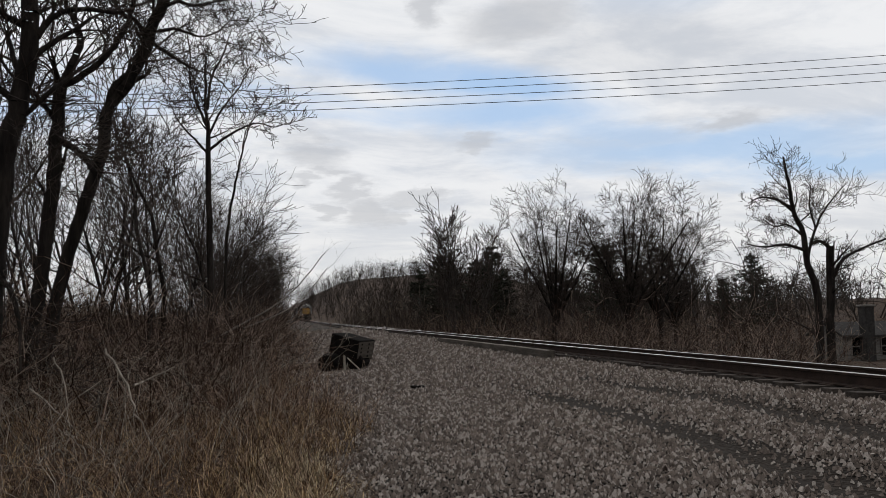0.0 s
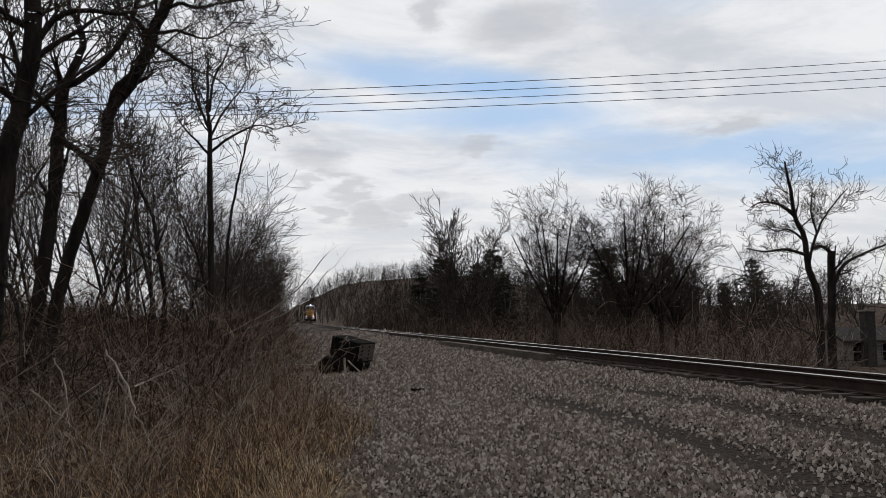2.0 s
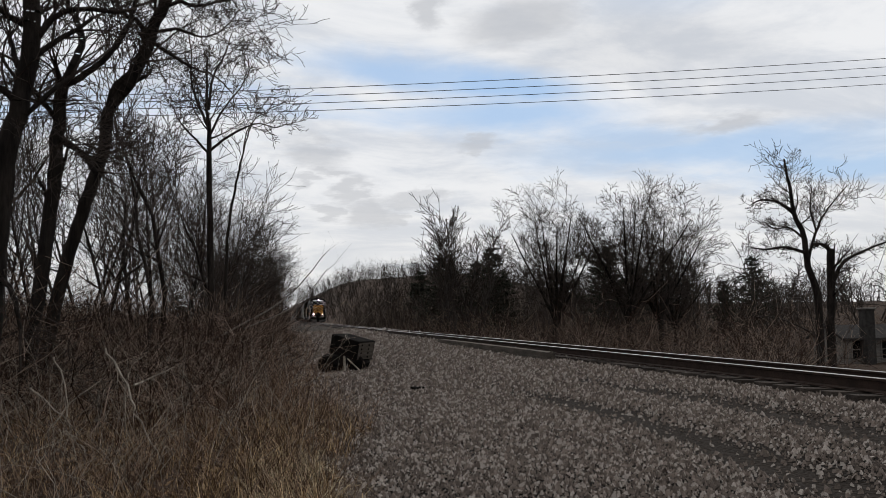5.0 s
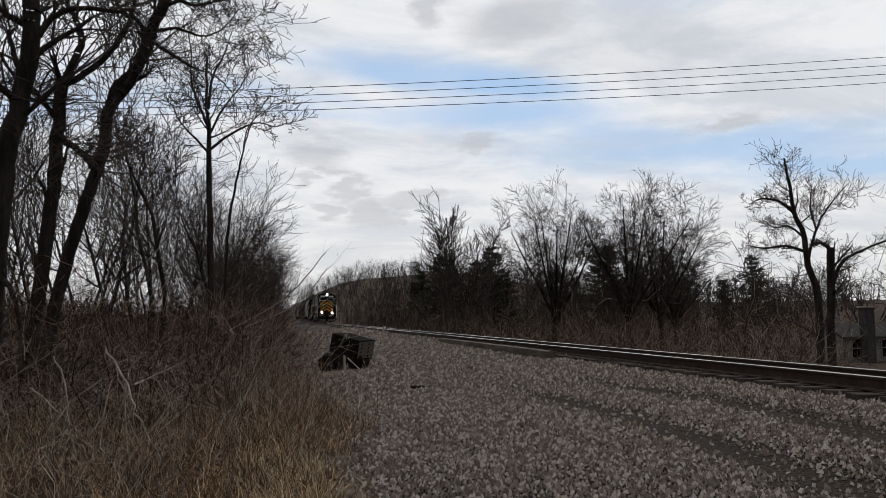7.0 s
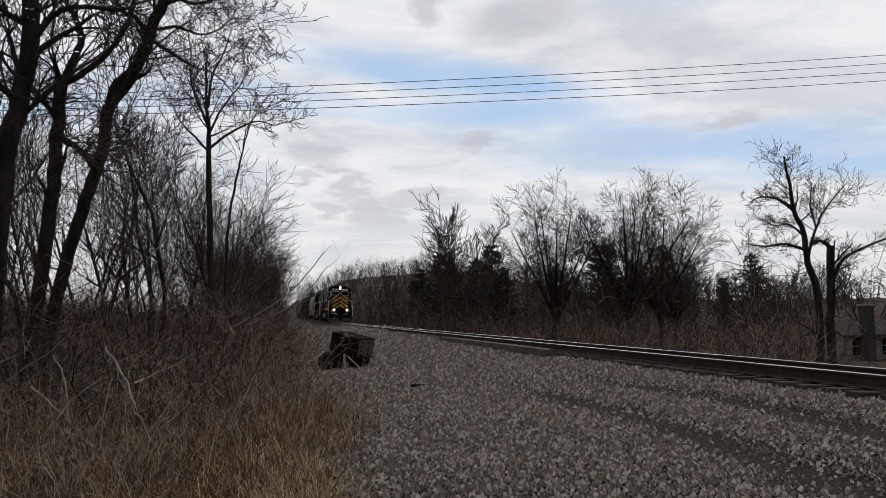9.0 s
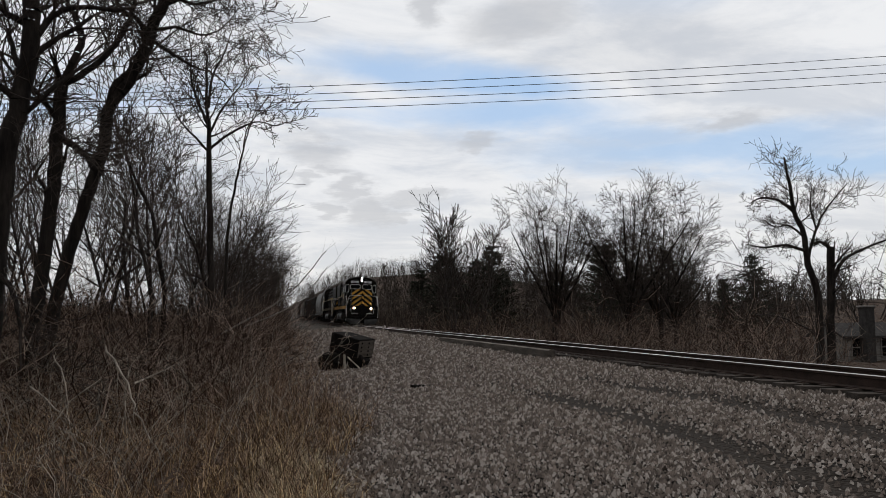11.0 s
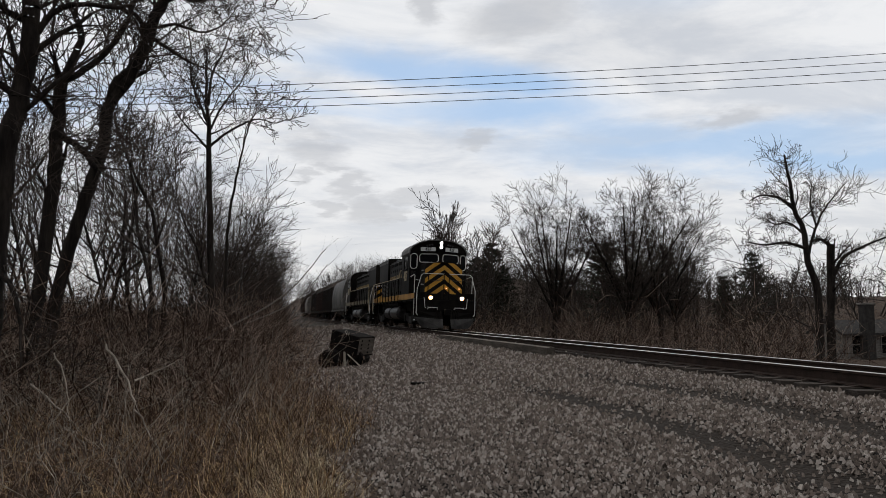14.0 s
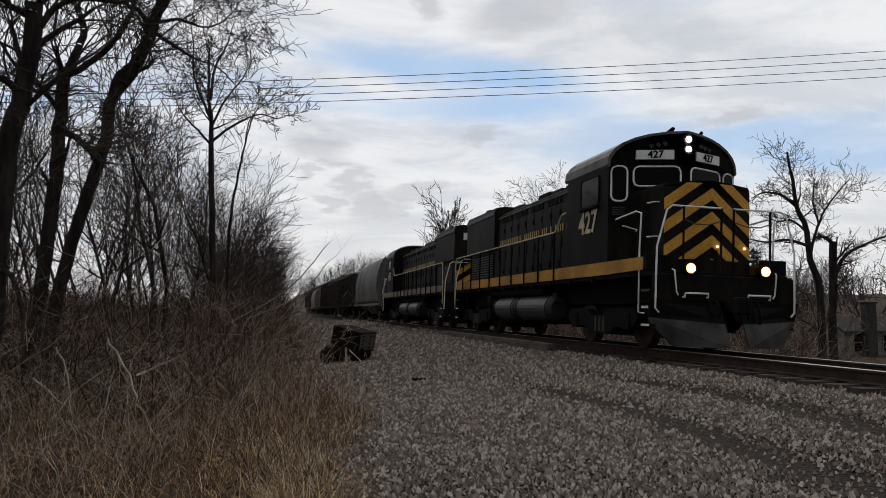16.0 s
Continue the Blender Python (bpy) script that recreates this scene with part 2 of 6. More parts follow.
SIDING = material("white_siding", (0.24, 0.222, 0.20), (0.13, 0.12, 0.108), 2, 0.8, stretch=(1, 1, 6))
ROOFING = material("grey_shingles", (0.055, 0.05, 0.047), (0.03, 0.028, 0.026), 4, 0.9, bump=0.4)
WIRE = material("cable", (0.02, 0.02, 0.021), (0.03, 0.03, 0.03), 2, 0.6)


def ground_material():
    """Gravel near the track, dry leaf litter away from it; the border is ragged."""
    m = bpy.data.materials.new("ground")
    m.use_nodes = True
    n, l = m.node_tree.nodes, m.node_tree.links
    b = n["Principled BSDF"]
    b.inputs["Roughness"].default_value = 0.95
    b.inputs["Specular IOR Level"].default_value = 0.1
    co = n.new("ShaderNodeTexCoord").outputs["Object"]

    def tex(kind, scale, detail=4):
        q = n.new(kind)
        l.new(co, q.inputs["Vector"])
        q.inputs["Scale"].default_value = scale
        if kind == "ShaderNodeTexNoise":
            q.inputs["Detail"].default_value = detail
        return q

    def mix(f, a, c):
        q = n.new("ShaderNodeMix")
        q.data_type = "RGBA"
        l.new(f, q.inputs[0])
        for i, v in ((6, a), (7, c)):
            if isinstance(v, tuple):
                q.inputs[i].default_value = (*v, 1)
            else:
                l.new(v, q.inputs[i])
        return q.outputs[2]

    def rng(v, a, c, d=0.0, e=1.0):
        q = n.new("ShaderNodeMapRange")
        l.new(v, q.inputs[0])
        for i, w in enumerate((a, c, d, e)):
            q.inputs[i + 1].default_value = w
        return q.outputs[0]

    at = n.new("ShaderNodeAttribute")
    at.attribute_name = "gravel"
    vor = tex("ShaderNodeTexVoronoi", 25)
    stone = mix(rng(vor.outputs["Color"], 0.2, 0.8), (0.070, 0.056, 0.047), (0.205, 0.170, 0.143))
    # Cell edges go near-black: crevice shade put into the gravel colour
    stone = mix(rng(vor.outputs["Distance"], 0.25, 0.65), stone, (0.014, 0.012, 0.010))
    # Shade between the loose stones, painted as near-black ground beneath them
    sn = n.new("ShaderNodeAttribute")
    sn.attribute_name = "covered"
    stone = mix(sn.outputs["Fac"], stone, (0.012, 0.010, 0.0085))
    stone = mix(rng(tex("ShaderNodeTexNoise", 1.1, 6).outputs[0], 0.45, 0.62, 0.0, 0.3), stone, (0.040, 0.030, 0.024))
    ru = n.new("ShaderNodeAttribute")
    ru.attribute_name = "rut"
    stone = mix(ru.outputs["Fac"], stone, (0.034, 0.027, 0.022))
    big = tex("ShaderNodeTexNoise", 0.55)
    litter = mix(rng(tex("ShaderNodeTexNoise", 9).outputs[0], 0.35, 0.65), (0.085, 0.054, 0.036), (0.04, 0.028, 0.021))
    litter = mix(rng(big.outputs[0], 0.4, 0.6), litter, (0.058, 0.041, 0.031))
    edge = n.new("ShaderNodeMath")
    edge.operation = "ADD"
    l.new(at.outputs["Fac"], edge.inputs[0])
    l.new(rng(tex("ShaderNodeTexNoise", 1.6).outputs[0], 0.2, 0.8, -0.35, 0.35), edge.inputs[1])
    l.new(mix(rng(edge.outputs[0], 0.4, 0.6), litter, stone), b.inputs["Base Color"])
    bp = n.new("ShaderNodeBump")
    bp.inputs["Strength"].default_value, bp.inputs["Distance"].default_value = 0.8, 0.05
    bp.invert = True
    l.new(vor.outputs["Distance"], bp.inputs["Height"])
    l.new(bp.outputs[0], b.inputs["Normal"])
    return m


GROUND = ground_material()


# ---- mesh tools ----
def fast_mesh(name, v, f, smooth=False):
    """A mesh from arrays: points (n, 3) and faces (m, k)."""
    v, f = np.asarray(v, np.float32), np.asarray(f, np.int32)
    me = bpy.data.meshes.new(name)
    me.vertices.add(len(v))
    me.vertices.foreach_set("co", v.ravel())
    me.loops.add(f.size)
    me.loops.foreach_set("vertex_index", f.ravel())
    me.polygons.add(len(f))
    me.polygons.foreach_set("loop_start", np.arange(0, f.size, f.shape[1], dtype=np.int32))
    me.polygons.foreach_set("use_smooth", np.full(len(f), smooth))
    me.update(calc_edges=True)
    return me


def part(name, bm, mat, parent, label=""):
    """Links a bmesh (or mesh) as one object under a thing or a part."""
    if isinstance(bm, bmesh.types.BMesh):
        me = bpy.data.meshes.new(name)
        bm.to_mesh(me)
        bm.free()
    else:
        me = bm
    if not me.materials:
        me.materials.append(mat)
    ob = new(name, me)
    if parent:
        ob.parent = parent
    if label:
        tagged(ob, label)
    return ob


def box(bm, x0, x1, y0, y1, z0, z1, bevel=0.0):
    vs = [bm.verts.new((x, y, z)) for z in (z0, z1) for y in (y0, y1) for x in (x0, x1)]
    made = [bm.faces.new([vs[i] for i in q]) for q in ((0, 2, 3, 1), (4, 5, 7, 6), (0, 1, 5, 4), (2, 6, 7, 3), (0, 4, 6, 2), (1, 3, 7, 5))]
    if bevel:
        edges = list({e for q in made for e in q.edges})
        bmesh.ops.bevel(bm, geom=edges, offset=bevel, segments=2, affect="EDGES", profile=0.5)
    return bm


def cyl(bm, a, b, r, n=14, r2=None):
    """A capped cylinder from a to b."""
    a, b = Vector(a), Vector(b)
    r2 = r if r2 is None else r2
    q = (b - a).to_track_quat("Z", "Y")
    ring = [[bm.verts.new(c + q @ Vector((rr * math.cos(t), rr * math.sin(t), 0))) for t in [2 * math.pi * i / n for i in range(n)]]
            for c, rr in ((a, r), (b, r2))]
    for i in range(n):
        j = (i + 1) % n
        bm.faces.new((ring[0][i], ring[0][j], ring[1][j], ring[1][i]))
    bm.faces.new(ring[0][::-1])
    bm.faces.new(ring[1])
    return bm


def tube(bm, pts, r, n=6, r2=None):
    """A bent rod through the points, which may taper to r2."""
    pts = [Vector(p) for p in pts]
    rings = []
    for i, p in enumerate(pts):
        d = (pts[min(i + 1, len(pts) - 1)] - pts[max(i - 1, 0)]).normalized()
        q = d.to_track_quat("Z", "Y")
        w = r if r2 is None else r + (r2 - r) * i / (len(pts) - 1)
        rings.append([bm.verts.new(p + q @ Vector((w * math.cos(t), w * math.sin(t), 0))) for t in [2 * math.pi * k / n for k in range(n)]])
    for a, b in zip(rings, rings[1:]):
        k = min(range(n), key=lambda s: sum((a[i].co - b[(i + s) % n].co).length for i in range(n)))
        for i in range(n):
            j = (i + 1) % n
            bm.faces.new((a[i], a[j], b[(j + k) % n], b[(i + k) % n]))
    bm.faces.new(rings[0][::-1])
    bm.faces.new(rings[-1])
    return bm


def slab(bm, poly, push):
    """A flat polygon pushed out to a slab along the vector."""
    push = Vector(push)
    lo = [bm.verts.new(p) for p in poly]
    hi = [bm.verts.new(Vector(p) + push) for p in poly]
    bm.faces.new(lo[::-1])
    bm.faces.new(hi)
    for i in range(len(poly)):
        j = (i + 1) % len(poly)
        bm.faces.new((lo[i], lo[j], hi[j], hi[i]))
    return bm


def fixed(bm):
    bmesh.ops.recalc_face_normals(bm, faces=bm.faces)
    return bm


def lettering(name, text, size, mat, parent, m, label=""):
    """Letters in the built-in font as a mesh, in the pose m of the parent's space."""
    cu = bpy.data.curves.new(name, "FONT")
    cu.body, cu.size, cu.extrude, cu.align_x, cu.align_y, cu.offset = text, size, 0.004, "CENTER", "CENTER", size * 0.022
    tmp = bpy.data.objects.new(name, cu)
    me = bpy.data.meshes.new_from_object(tmp)
    bpy.data.objects.remove(tmp)
    me.transform(m)
    return part(name, me, mat, parent, label)


def rods(p0, p1, r0, r1, n=3):
    """Arrays of straight tapered rods: points and faces."""
    p0, p1 = np.asarray(p0, float), np.asarray(p1, float)
    r0, r1 = np.asarray(r0, float), np.asarray(r1, float)
    d = p1 - p0
    d /= np.linalg.norm(d, axis=1, keepdims=True) + 1e-9
    ref = np.where(np.abs(d[:, 0:1]) < 0.93, np.array([[1.0, 0, 0]]), np.array([[0, 0, 1.0]]))
    a = np.cross(d, ref)
    a /= np.linalg.norm(a, axis=1, keepdims=True) + 1e-9
    b = np.cross(d, a)
    t = 2 * np.pi * np.arange(n) / n
    ring = a[:, None, :] * np.cos(t)[None, :, None] + b[:, None, :] * np.sin(t)[None, :, None]
    v = np.concatenate([p0[:, None] + ring * r0[:, None, None], p1[:, None] + ring * r1[:, None, None]], 1)
    base = (np.arange(len(p0)) * 2 * n)[:, None]
    f = np.concatenate([np.stack([base[:, 0] + i, base[:, 0] + (i + 1) % n, base[:, 0] + n + (i + 1) % n, base[:, 0] + n + i], 1) for i in range(n)])
    return v.reshape(-1, 3), f


# ---- the lie of the land ----
BEND, RISE, CANT = 0.396e-4, 0.023e-4, 0.0405


def track_x(y):
    return 8.5 + BEND * np.square(np.clip(y, -100, 400))


def track_z(y):
    return RISE * np.square(np.clip(y, -100, 400))


PROFILE_U = [-300, -120, -60, -32, -20, -13, -9.5, -7.2, -4.5, -2.6, -1.6, -1.25, 1.3, 1.9, 4.2, 9, 24, 55, 110, 200, 320]
PROFILE_Z = [5, 2, 0.9, -0.2, -0.9, -1.0, -0.85, -0.64, -0.5, -0.33, -0.24, -0.235, -0.235, -0.35, -1.5, -2.4, -2.6, -1.8, 0.8, 3.6, 5.5]


RUTS = (-4.0, -2.55)


def ground_z(x, y):
    x, y = np.asarray(x, float), np.asarray(y, float)
    u = x - track_x(y)
    z = np.interp(u, PROFILE_U, PROFILE_Z) + track_z(y)
    wild = np.clip((np.abs(u) - 6.5) / 6, 0, 1)
    z = z + wild * (0.12 * np.sin(x * 0.9 + 1.3 * np.sin(y * 0.31)) + 0.10 * np.sin(y * 0.7 + x * 0.23))
    z = z + np.clip((np.abs(u) - 40) / 60, 0, 1) * (1.6 * np.sin(x * 0.021 + 0.7) * np.sin(y * 0.017) + 0.9 * np.sin(y * 0.043 + x * 0.03))
    # the service track beside the rails, with two ruts
    rut = sum(np.exp(-np.square((u - c - 0.12 * np.sin(y * 0.8)) / 0.28)) for c in RUTS) * np.clip((17 - y) / 5, 0, 1)
    z = z - 0.045 * rut
    # the hill that closes the valley
    far = np.clip((y - 330) / 330, 0, 1)
    z = z + far * far * (3 - 2 * far) * 34 * np.sin(np.clip((x - 8) / 75, 0, 1) * 1.5708) * np.clip((300 - x) / 150, 0, 1)
    return z


def build_ground():
    k = np.linspace(-1, 1, 321)
    xs = 8 + 560 * np.sign(k) * np.abs(k) ** 2.6
    j = np.linspace(0, 1, 260)
    ys = -60 + 60 * np.linspace(0, 1, 16)[:-1]
    ys = np.concatenate([ys, 1500 * j ** 2.5])
    X, Y = np.meshgrid(xs, ys)
    v = np.stack([X, Y, ground_z(X, Y)], -1).reshape(-1, 3)
    nx = len(xs)
    i = (np.arange(len(ys) - 1)[:, None] * nx + np.arange(nx - 1)[None]).ravel()
    me = fast_mesh("ground", v, np.stack([i, i + 1, i + nx + 1, i + nx], 1), True)
    u = v[:, 0] - track_x(v[:, 1])
    g = np.clip((u + 8.2) / 1.4, 0, 1) * np.clip((3.4 - u) / 0.8, 0, 1)
    at = me.attributes.new("gravel", "FLOAT", "POINT")
    at.data.foreach_set("value", g.astype(np.float32))
    rut = sum(np.exp(-np.square((u - c - 0.12 * np.sin(v[:, 1] * 0.8)) / 0.36)) for c in RUTS) * np.clip((17 - v[:, 1]) / 5, 0, 1)
    me.attributes.new("rut", "FLOAT", "POINT").data.foreach_set("value", np.clip(rut, 0, 1).astype(np.float32))
    # Where loose stones lie: mask for the near-black gap shade
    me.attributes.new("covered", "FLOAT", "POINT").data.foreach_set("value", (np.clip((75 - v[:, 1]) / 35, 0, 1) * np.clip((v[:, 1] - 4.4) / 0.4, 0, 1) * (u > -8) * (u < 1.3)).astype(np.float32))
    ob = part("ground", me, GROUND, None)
    tagged(ob, "gravel track bed falling off to brown leaf litter and woodland floor", "ground", kind="structure")


build_ground()


def gravel():
    """Loose ballast stones lying side by side, finest near the camera."""
    rng = np.random.default_rng(5)
    base = np.array([[-1, -0.8, -0.5], [1, -0.8, -0.5], [1, 0.8, -0.5], [-1, 0.8, -0.5], [-0.55, 0, 1.35], [0.55, 0, 1.35]])
    tris = np.array([[0, 1, 5], [0, 5, 4], [1, 2, 5], [2, 3, 4], [2, 4, 5], [3, 0, 4]])
    pts, half = [], []
    for y0, y1, pitch in ((4.6, 9, 0.037), (9, 14, 0.042), (14, 22, 0.055), (22, 34, 0.075), (34, 50, 0.105), (50, 75, 0.17)):
        u, y = (q.ravel() for q in np.meshgrid(np.arange(-8.2, 1.3, pitch), np.arange(y0, y1, pitch)))
        n = len(u)
        u, y = u + rng.uniform(-0.42, 0.42, n) * pitch, y + rng.uniform(-0.42, 0.42, n) * pitch
        x = track_x(y) + u
        # only the strip beside the line, thinning to the verge
        keep = (x > 0.02 * y - 0.2) & (x < 0.85 * y + 1.5) & (rng.random(n) < np.clip((u + 8.3) / 1.2, 0, 1))
        keep &= ~((np.abs(u) < 0.9) & (np.abs(np.abs(u) - 0.75) < 0.1))
        bare = sum(np.exp(-np.square((u - c - 0.12 * np.sin(y * 0.8)) / 0.34)) for c in RUTS) * np.clip((17 - y) / 5, 0, 1)
        keep &= rng.random(n) > 0.9 * bare
        pts.append(np.stack([x[keep], y[keep]], 1))
        half.append(np.full(keep.sum(), pitch * 0.43))
    p, half = np.concatenate(pts), np.concatenate(half)
    n = len(p)
    size = (half * rng.gamma(14, 1 / 14, n))[:, None, None] * rng.uniform(0.75, 1.25, (n, 1, 3))
    v = (base[None] + rng.uniform(-0.36, 0.36, (n, 6, 3))) * size
    a = rng.uniform(0, 6.283, n)
    c, d = np.cos(a), np.sin(a)
    tilt = rng.normal(0, 0.4, (n, 2))
    v = np.stack([c[:, None] * v[..., 0] - d[:, None] * v[..., 1], d[:, None] * v[..., 0] + c[:, None] * v[..., 1], v[..., 2]], -1)
    v[..., 2] += v[..., 0] * tilt[:, :1] + v[..., 1] * tilt[:, 1:]
    z = ground_z(p[:, 0], p[:, 1]) + half * rng.uniform(-1.1, 1.1, n)
    v += np.concatenate([p, z[:, None]], 1)[:, None]
    f = (tris[None] + (np.arange(n) * 6)[:, None, None]).reshape(-1, 3)
    ob = part("ballast_stones", fast_mesh("ballast_stones", v.reshape(-1, 3), f), STONE, None)
    tagged(ob, "loose grey and brown crushed ballast stones beside the rails", "gravel", kind="stuff")


gravel()


# ---- the track ----
def build_track():
    top = tagged(new("railroad_track"), "single railway track with rusty rails on dark ties", "railway track", kind="structure")
    ys = np.concatenate([np.arange(-30, 80, 2.0), np.arange(80, 401, 8.0)])
    # cross-sections (u, z) of a flat-bottomed rail; the head's crown is worn bright
    web = [(-0.076, -0.186), (0.076, -0.186), (0.076, -0.174), (0.012, -0.155), (0.010, -0.05), (0.036, -0.038), (0.037, -0.006), (-0.037, -0.006), (-0.036, -0.038), (-0.010, -0.05), (-0.012, -0.155), (-0.076, -0.174)]
    crown = [(-0.037, -0.006), (0.037, -0.006), (0.033, -0.001), (0.018, 0.002), (-0.018, 0.002), (-0.033, -0.001)]
    for side in (-0.755, 0.755):
        rail = None
        for nm, sec, mat in (("rail", web, STEEL), ("rail_head", crown, SHINE)):
            s = np.array(sec)
            v = np.stack([np.stack([track_x(y) + side + s[:, 0], np.full(len(s), y), track_z(y) - CANT * side + s[:, 1]], 1) for y in ys])
            k = len(s)
            i = (np.arange(len(ys) - 1)[:, None] * k + np.arange(k)[None]).ravel()
            j = (np.arange(len(ys) - 1)[:, None] * k + (np.arange(k)[None] + 1) % k).ravel()
            me = fast_mesh(nm, v.reshape(-1, 3), np.stack([i, j, j + k, i + k], 1))
            ob = part(nm, me, mat, rail or top, "" if nm == "rail" else "bright worn running surface")
            rail = rail or ob
    rng = random.Random(3)
    bm = box(bmesh.new(), -1.3, 1.3, -0.115, 0.115, -0.17, 0.0, 0.012)
    tie = bpy.data.meshes.new("tie")
    bm.to_mesh(tie)
    bm.free()
    tie.materials.append(TIE)
    plate = bpy.data.meshes.new("tie_plate")
    bm = box(bmesh.new(), -0.18, 0.18, -0.09, 0.09, 0.0, 0.014)
    bm.to_mesh(plate)
    bm.free()
    plate.materials.append(STEEL)
    for i in range(230):
        y = 2.0 + i * 0.52
        ob = new("tie", tie)
        ob.parent = top
        ob.matrix_basis = pose(track_x(y) + rng.uniform(-0.05, 0.05), y, track_z(y) - 0.199, rng.uniform(-1, 1), 2.3, rng.uniform(-1.2, 1.2))
        if i < 60:
            for side in (-0.755, 0.755):
                q = new("tie_plate", plate)
                q.parent = top
                q.matrix_basis = pose(track_x(y) + side, y, track_z(y) - CANT * side - 0.2, 0, 2.3, 0)


build_track()


# ---- the train ----
# A vehicle's space: x across (to the far side), y back from its front, z up from the rail tops.
def arch(half, eave, crown, n=14, sharp=2.3):
    """Roof section from one eave to the other."""
    out = []
    for i in range(n + 1):
        t = math.pi * i / n
        c, s = math.cos(t), math.sin(t)
        out.append((-half * math.copysign(abs(c) ** (2 / sharp), c), eave + (crown - eave) * abs(s) ** (2 / sharp)))
    return out


def loft(bm, section, y0, y1):
    """A closed section (x, z) carried from y0 to y1; each may be a function of x."""
    f0 = y0 if callable(y0) else (lambda x: y0)
    f1 = y1 if callable(y1) else (lambda x: y1)
    a = [bm.verts.new((x, f0(x), z)) for x, z in section]
    b = [bm.verts.new((x, f1(x), z)) for x, z in section]
    bm.faces.new(a)
    bm.faces.new(b[::-1])
    for i in range(len(a)):
        j = (i + 1) % len(a)
        bm.faces.new((a[i], b[i], b[j], a[j]))
    return fixed(bm)


def bowed(section, k=4):
    """A closed section rounded by a smooth curve through its corners."""
    out = []
    for i in range(len(section)):
        p0, p1, p2, p3 = (Vector(section[(i + d) % len(section)]) for d in (-1, 0, 1, 2))
        for j in range(k):
            t = j / k
            q = 0.5 * (2 * p1 + (p2 - p0) * t + (2 * p0 - 5 * p1 + 4 * p2 - p3) * t * t + (3 * p1 - p0 - 3 * p2 + p3) * t ** 3)
            out.append((q.x, q.y))
    return out


def clip_poly(poly, axis, limit, keep_less):
    out = []
    for i, p in enumerate(poly):
        q = poly[(i + 1) % len(poly)]
        a, b = (p[axis] - limit, q[axis] - limit)
        if keep_less:
            a, b = -a, -b
        if a >= 0:
            out.append(p)
        if (a >= 0) != (b >= 0):
            t = a / (a - b)
            out.append(tuple(p[k] + t * (q[k] - p[k]) for k in range(2)))
    return out


def chevrons(parent, half, front, z0, z1, first, pitch, width, drop, out):
    """Yellow chevron bands on a face that is folded at its middle line; front(x) gives its y."""
    for k in range(-1, 6):
        top = first - k * pitch
        for side in (-1, 1):
            poly = [(0, top), (half, top - drop), (half, top - drop - width), (0, top - width)]
            for axis, lim, less in ((1, z1, True), (1, z0, False)):
                poly = clip_poly(poly, axis, lim, less) if len(poly) > 2 else poly
            if len(poly) > 2:
                pts = [(side * x, front(side * x), z) for x, z in poly]
                part("chevron_stripe", fixed(slab(bmesh.new(), pts, (0, out, 0))), YELLOW, parent, "yellow chevron stripe")


def truck(parent, y, wheels, axle=1.42):
    """A two-axle bogie: side frames with journal boxes and springs, bolster, wheelsets that turn."""
    bogie = new("truck_frame", bpy.data.meshes.new("truck_frame"))
    bm = bmesh.new()
    for s in (-1, 1):
        x0, x1 = sorted((s * 1.02, s * 1.20))
        poly = [(x0, y - axle - 0.5, 0.62), (x0, y - axle - 0.35, 0.82), (x0, y - 0.7, 0.80), (x0, y - 0.45, 0.66), (x0, y + 0.45, 0.66), (x0, y + 0.7, 0.80),
                (x0, y + axle + 0.35, 0.82), (x0, y + axle + 0.5, 0.62), (x0, y + axle + 0.3, 0.42), (x0, y + 0.8, 0.40), (x0, y + 0.55, 0.26), (x0, y - 0.55, 0.26), (x0, y - 0.8, 0.40), (x0, y - axle - 0.3, 0.42)]
        slab(bm, poly, (x1 - x0, 0, 0))
        for w in (-axle, axle):
            box(bm, s * 1.11 - 0.13, s * 1.11 + 0.13, y + w - 0.16, y + w + 0.16, 0.36, 0.70, 0.02)
    box(bm, -1.0, 1.0, y - 0.25, y + 0.25, 0.5, 0.8)
    # Solid block added between the wheels to close the underside in black
    box(bm, -0.62, 0.62, y - axle - 0.35, y + axle + 0.35, 0.22, 0.95, 0.05)
    fixed(bm).to_mesh(bogie.data)
    bm.free()
    bogie.data.materials.append(BLACKD)
    bogie.parent = parent
    for s in (-1, 1):
        for k in (-0.22, 0.0, 0.22):
            part("spring", cyl(bmesh.new(), (s * 1.13, y + k, 0.3), (s * 1.13, y + k, 0.64), 0.085, 10), GREYMET, bogie)
    for w in (-axle, axle):
        bm = bmesh.new()
        for s in (-1, 1):
            a, b = sorted((s * 0.70, s * 0.83))
            cyl(bm, (a, 0, 0), (b, 0, 0), 0.50, 24)
            a, b = sorted((s * 0.66, s * 0.70))
            cyl(bm, (a, 0, 0), (b, 0, 0), 0.525, 24)
            for q in range(4):
                t = math.pi / 2 * q
                box(bm, min(s * 0.835, s * 0.85), max(s * 0.835, s * 0.85), 0.25 * math.cos(t) - 0.05, 0.25 * math.cos(t) + 0.05, 0.25 * math.sin(t) - 0.05, 0.25 * math.sin(t) + 0.05)
        cyl(bm, (-1.1, 0, 0), (1.1, 0, 0), 0.09, 10)
        ob = part("wheelset", bm, STEEL, parent, "steel wheels on an axle")
        wheels.append((ob, y + w))
    return bogie


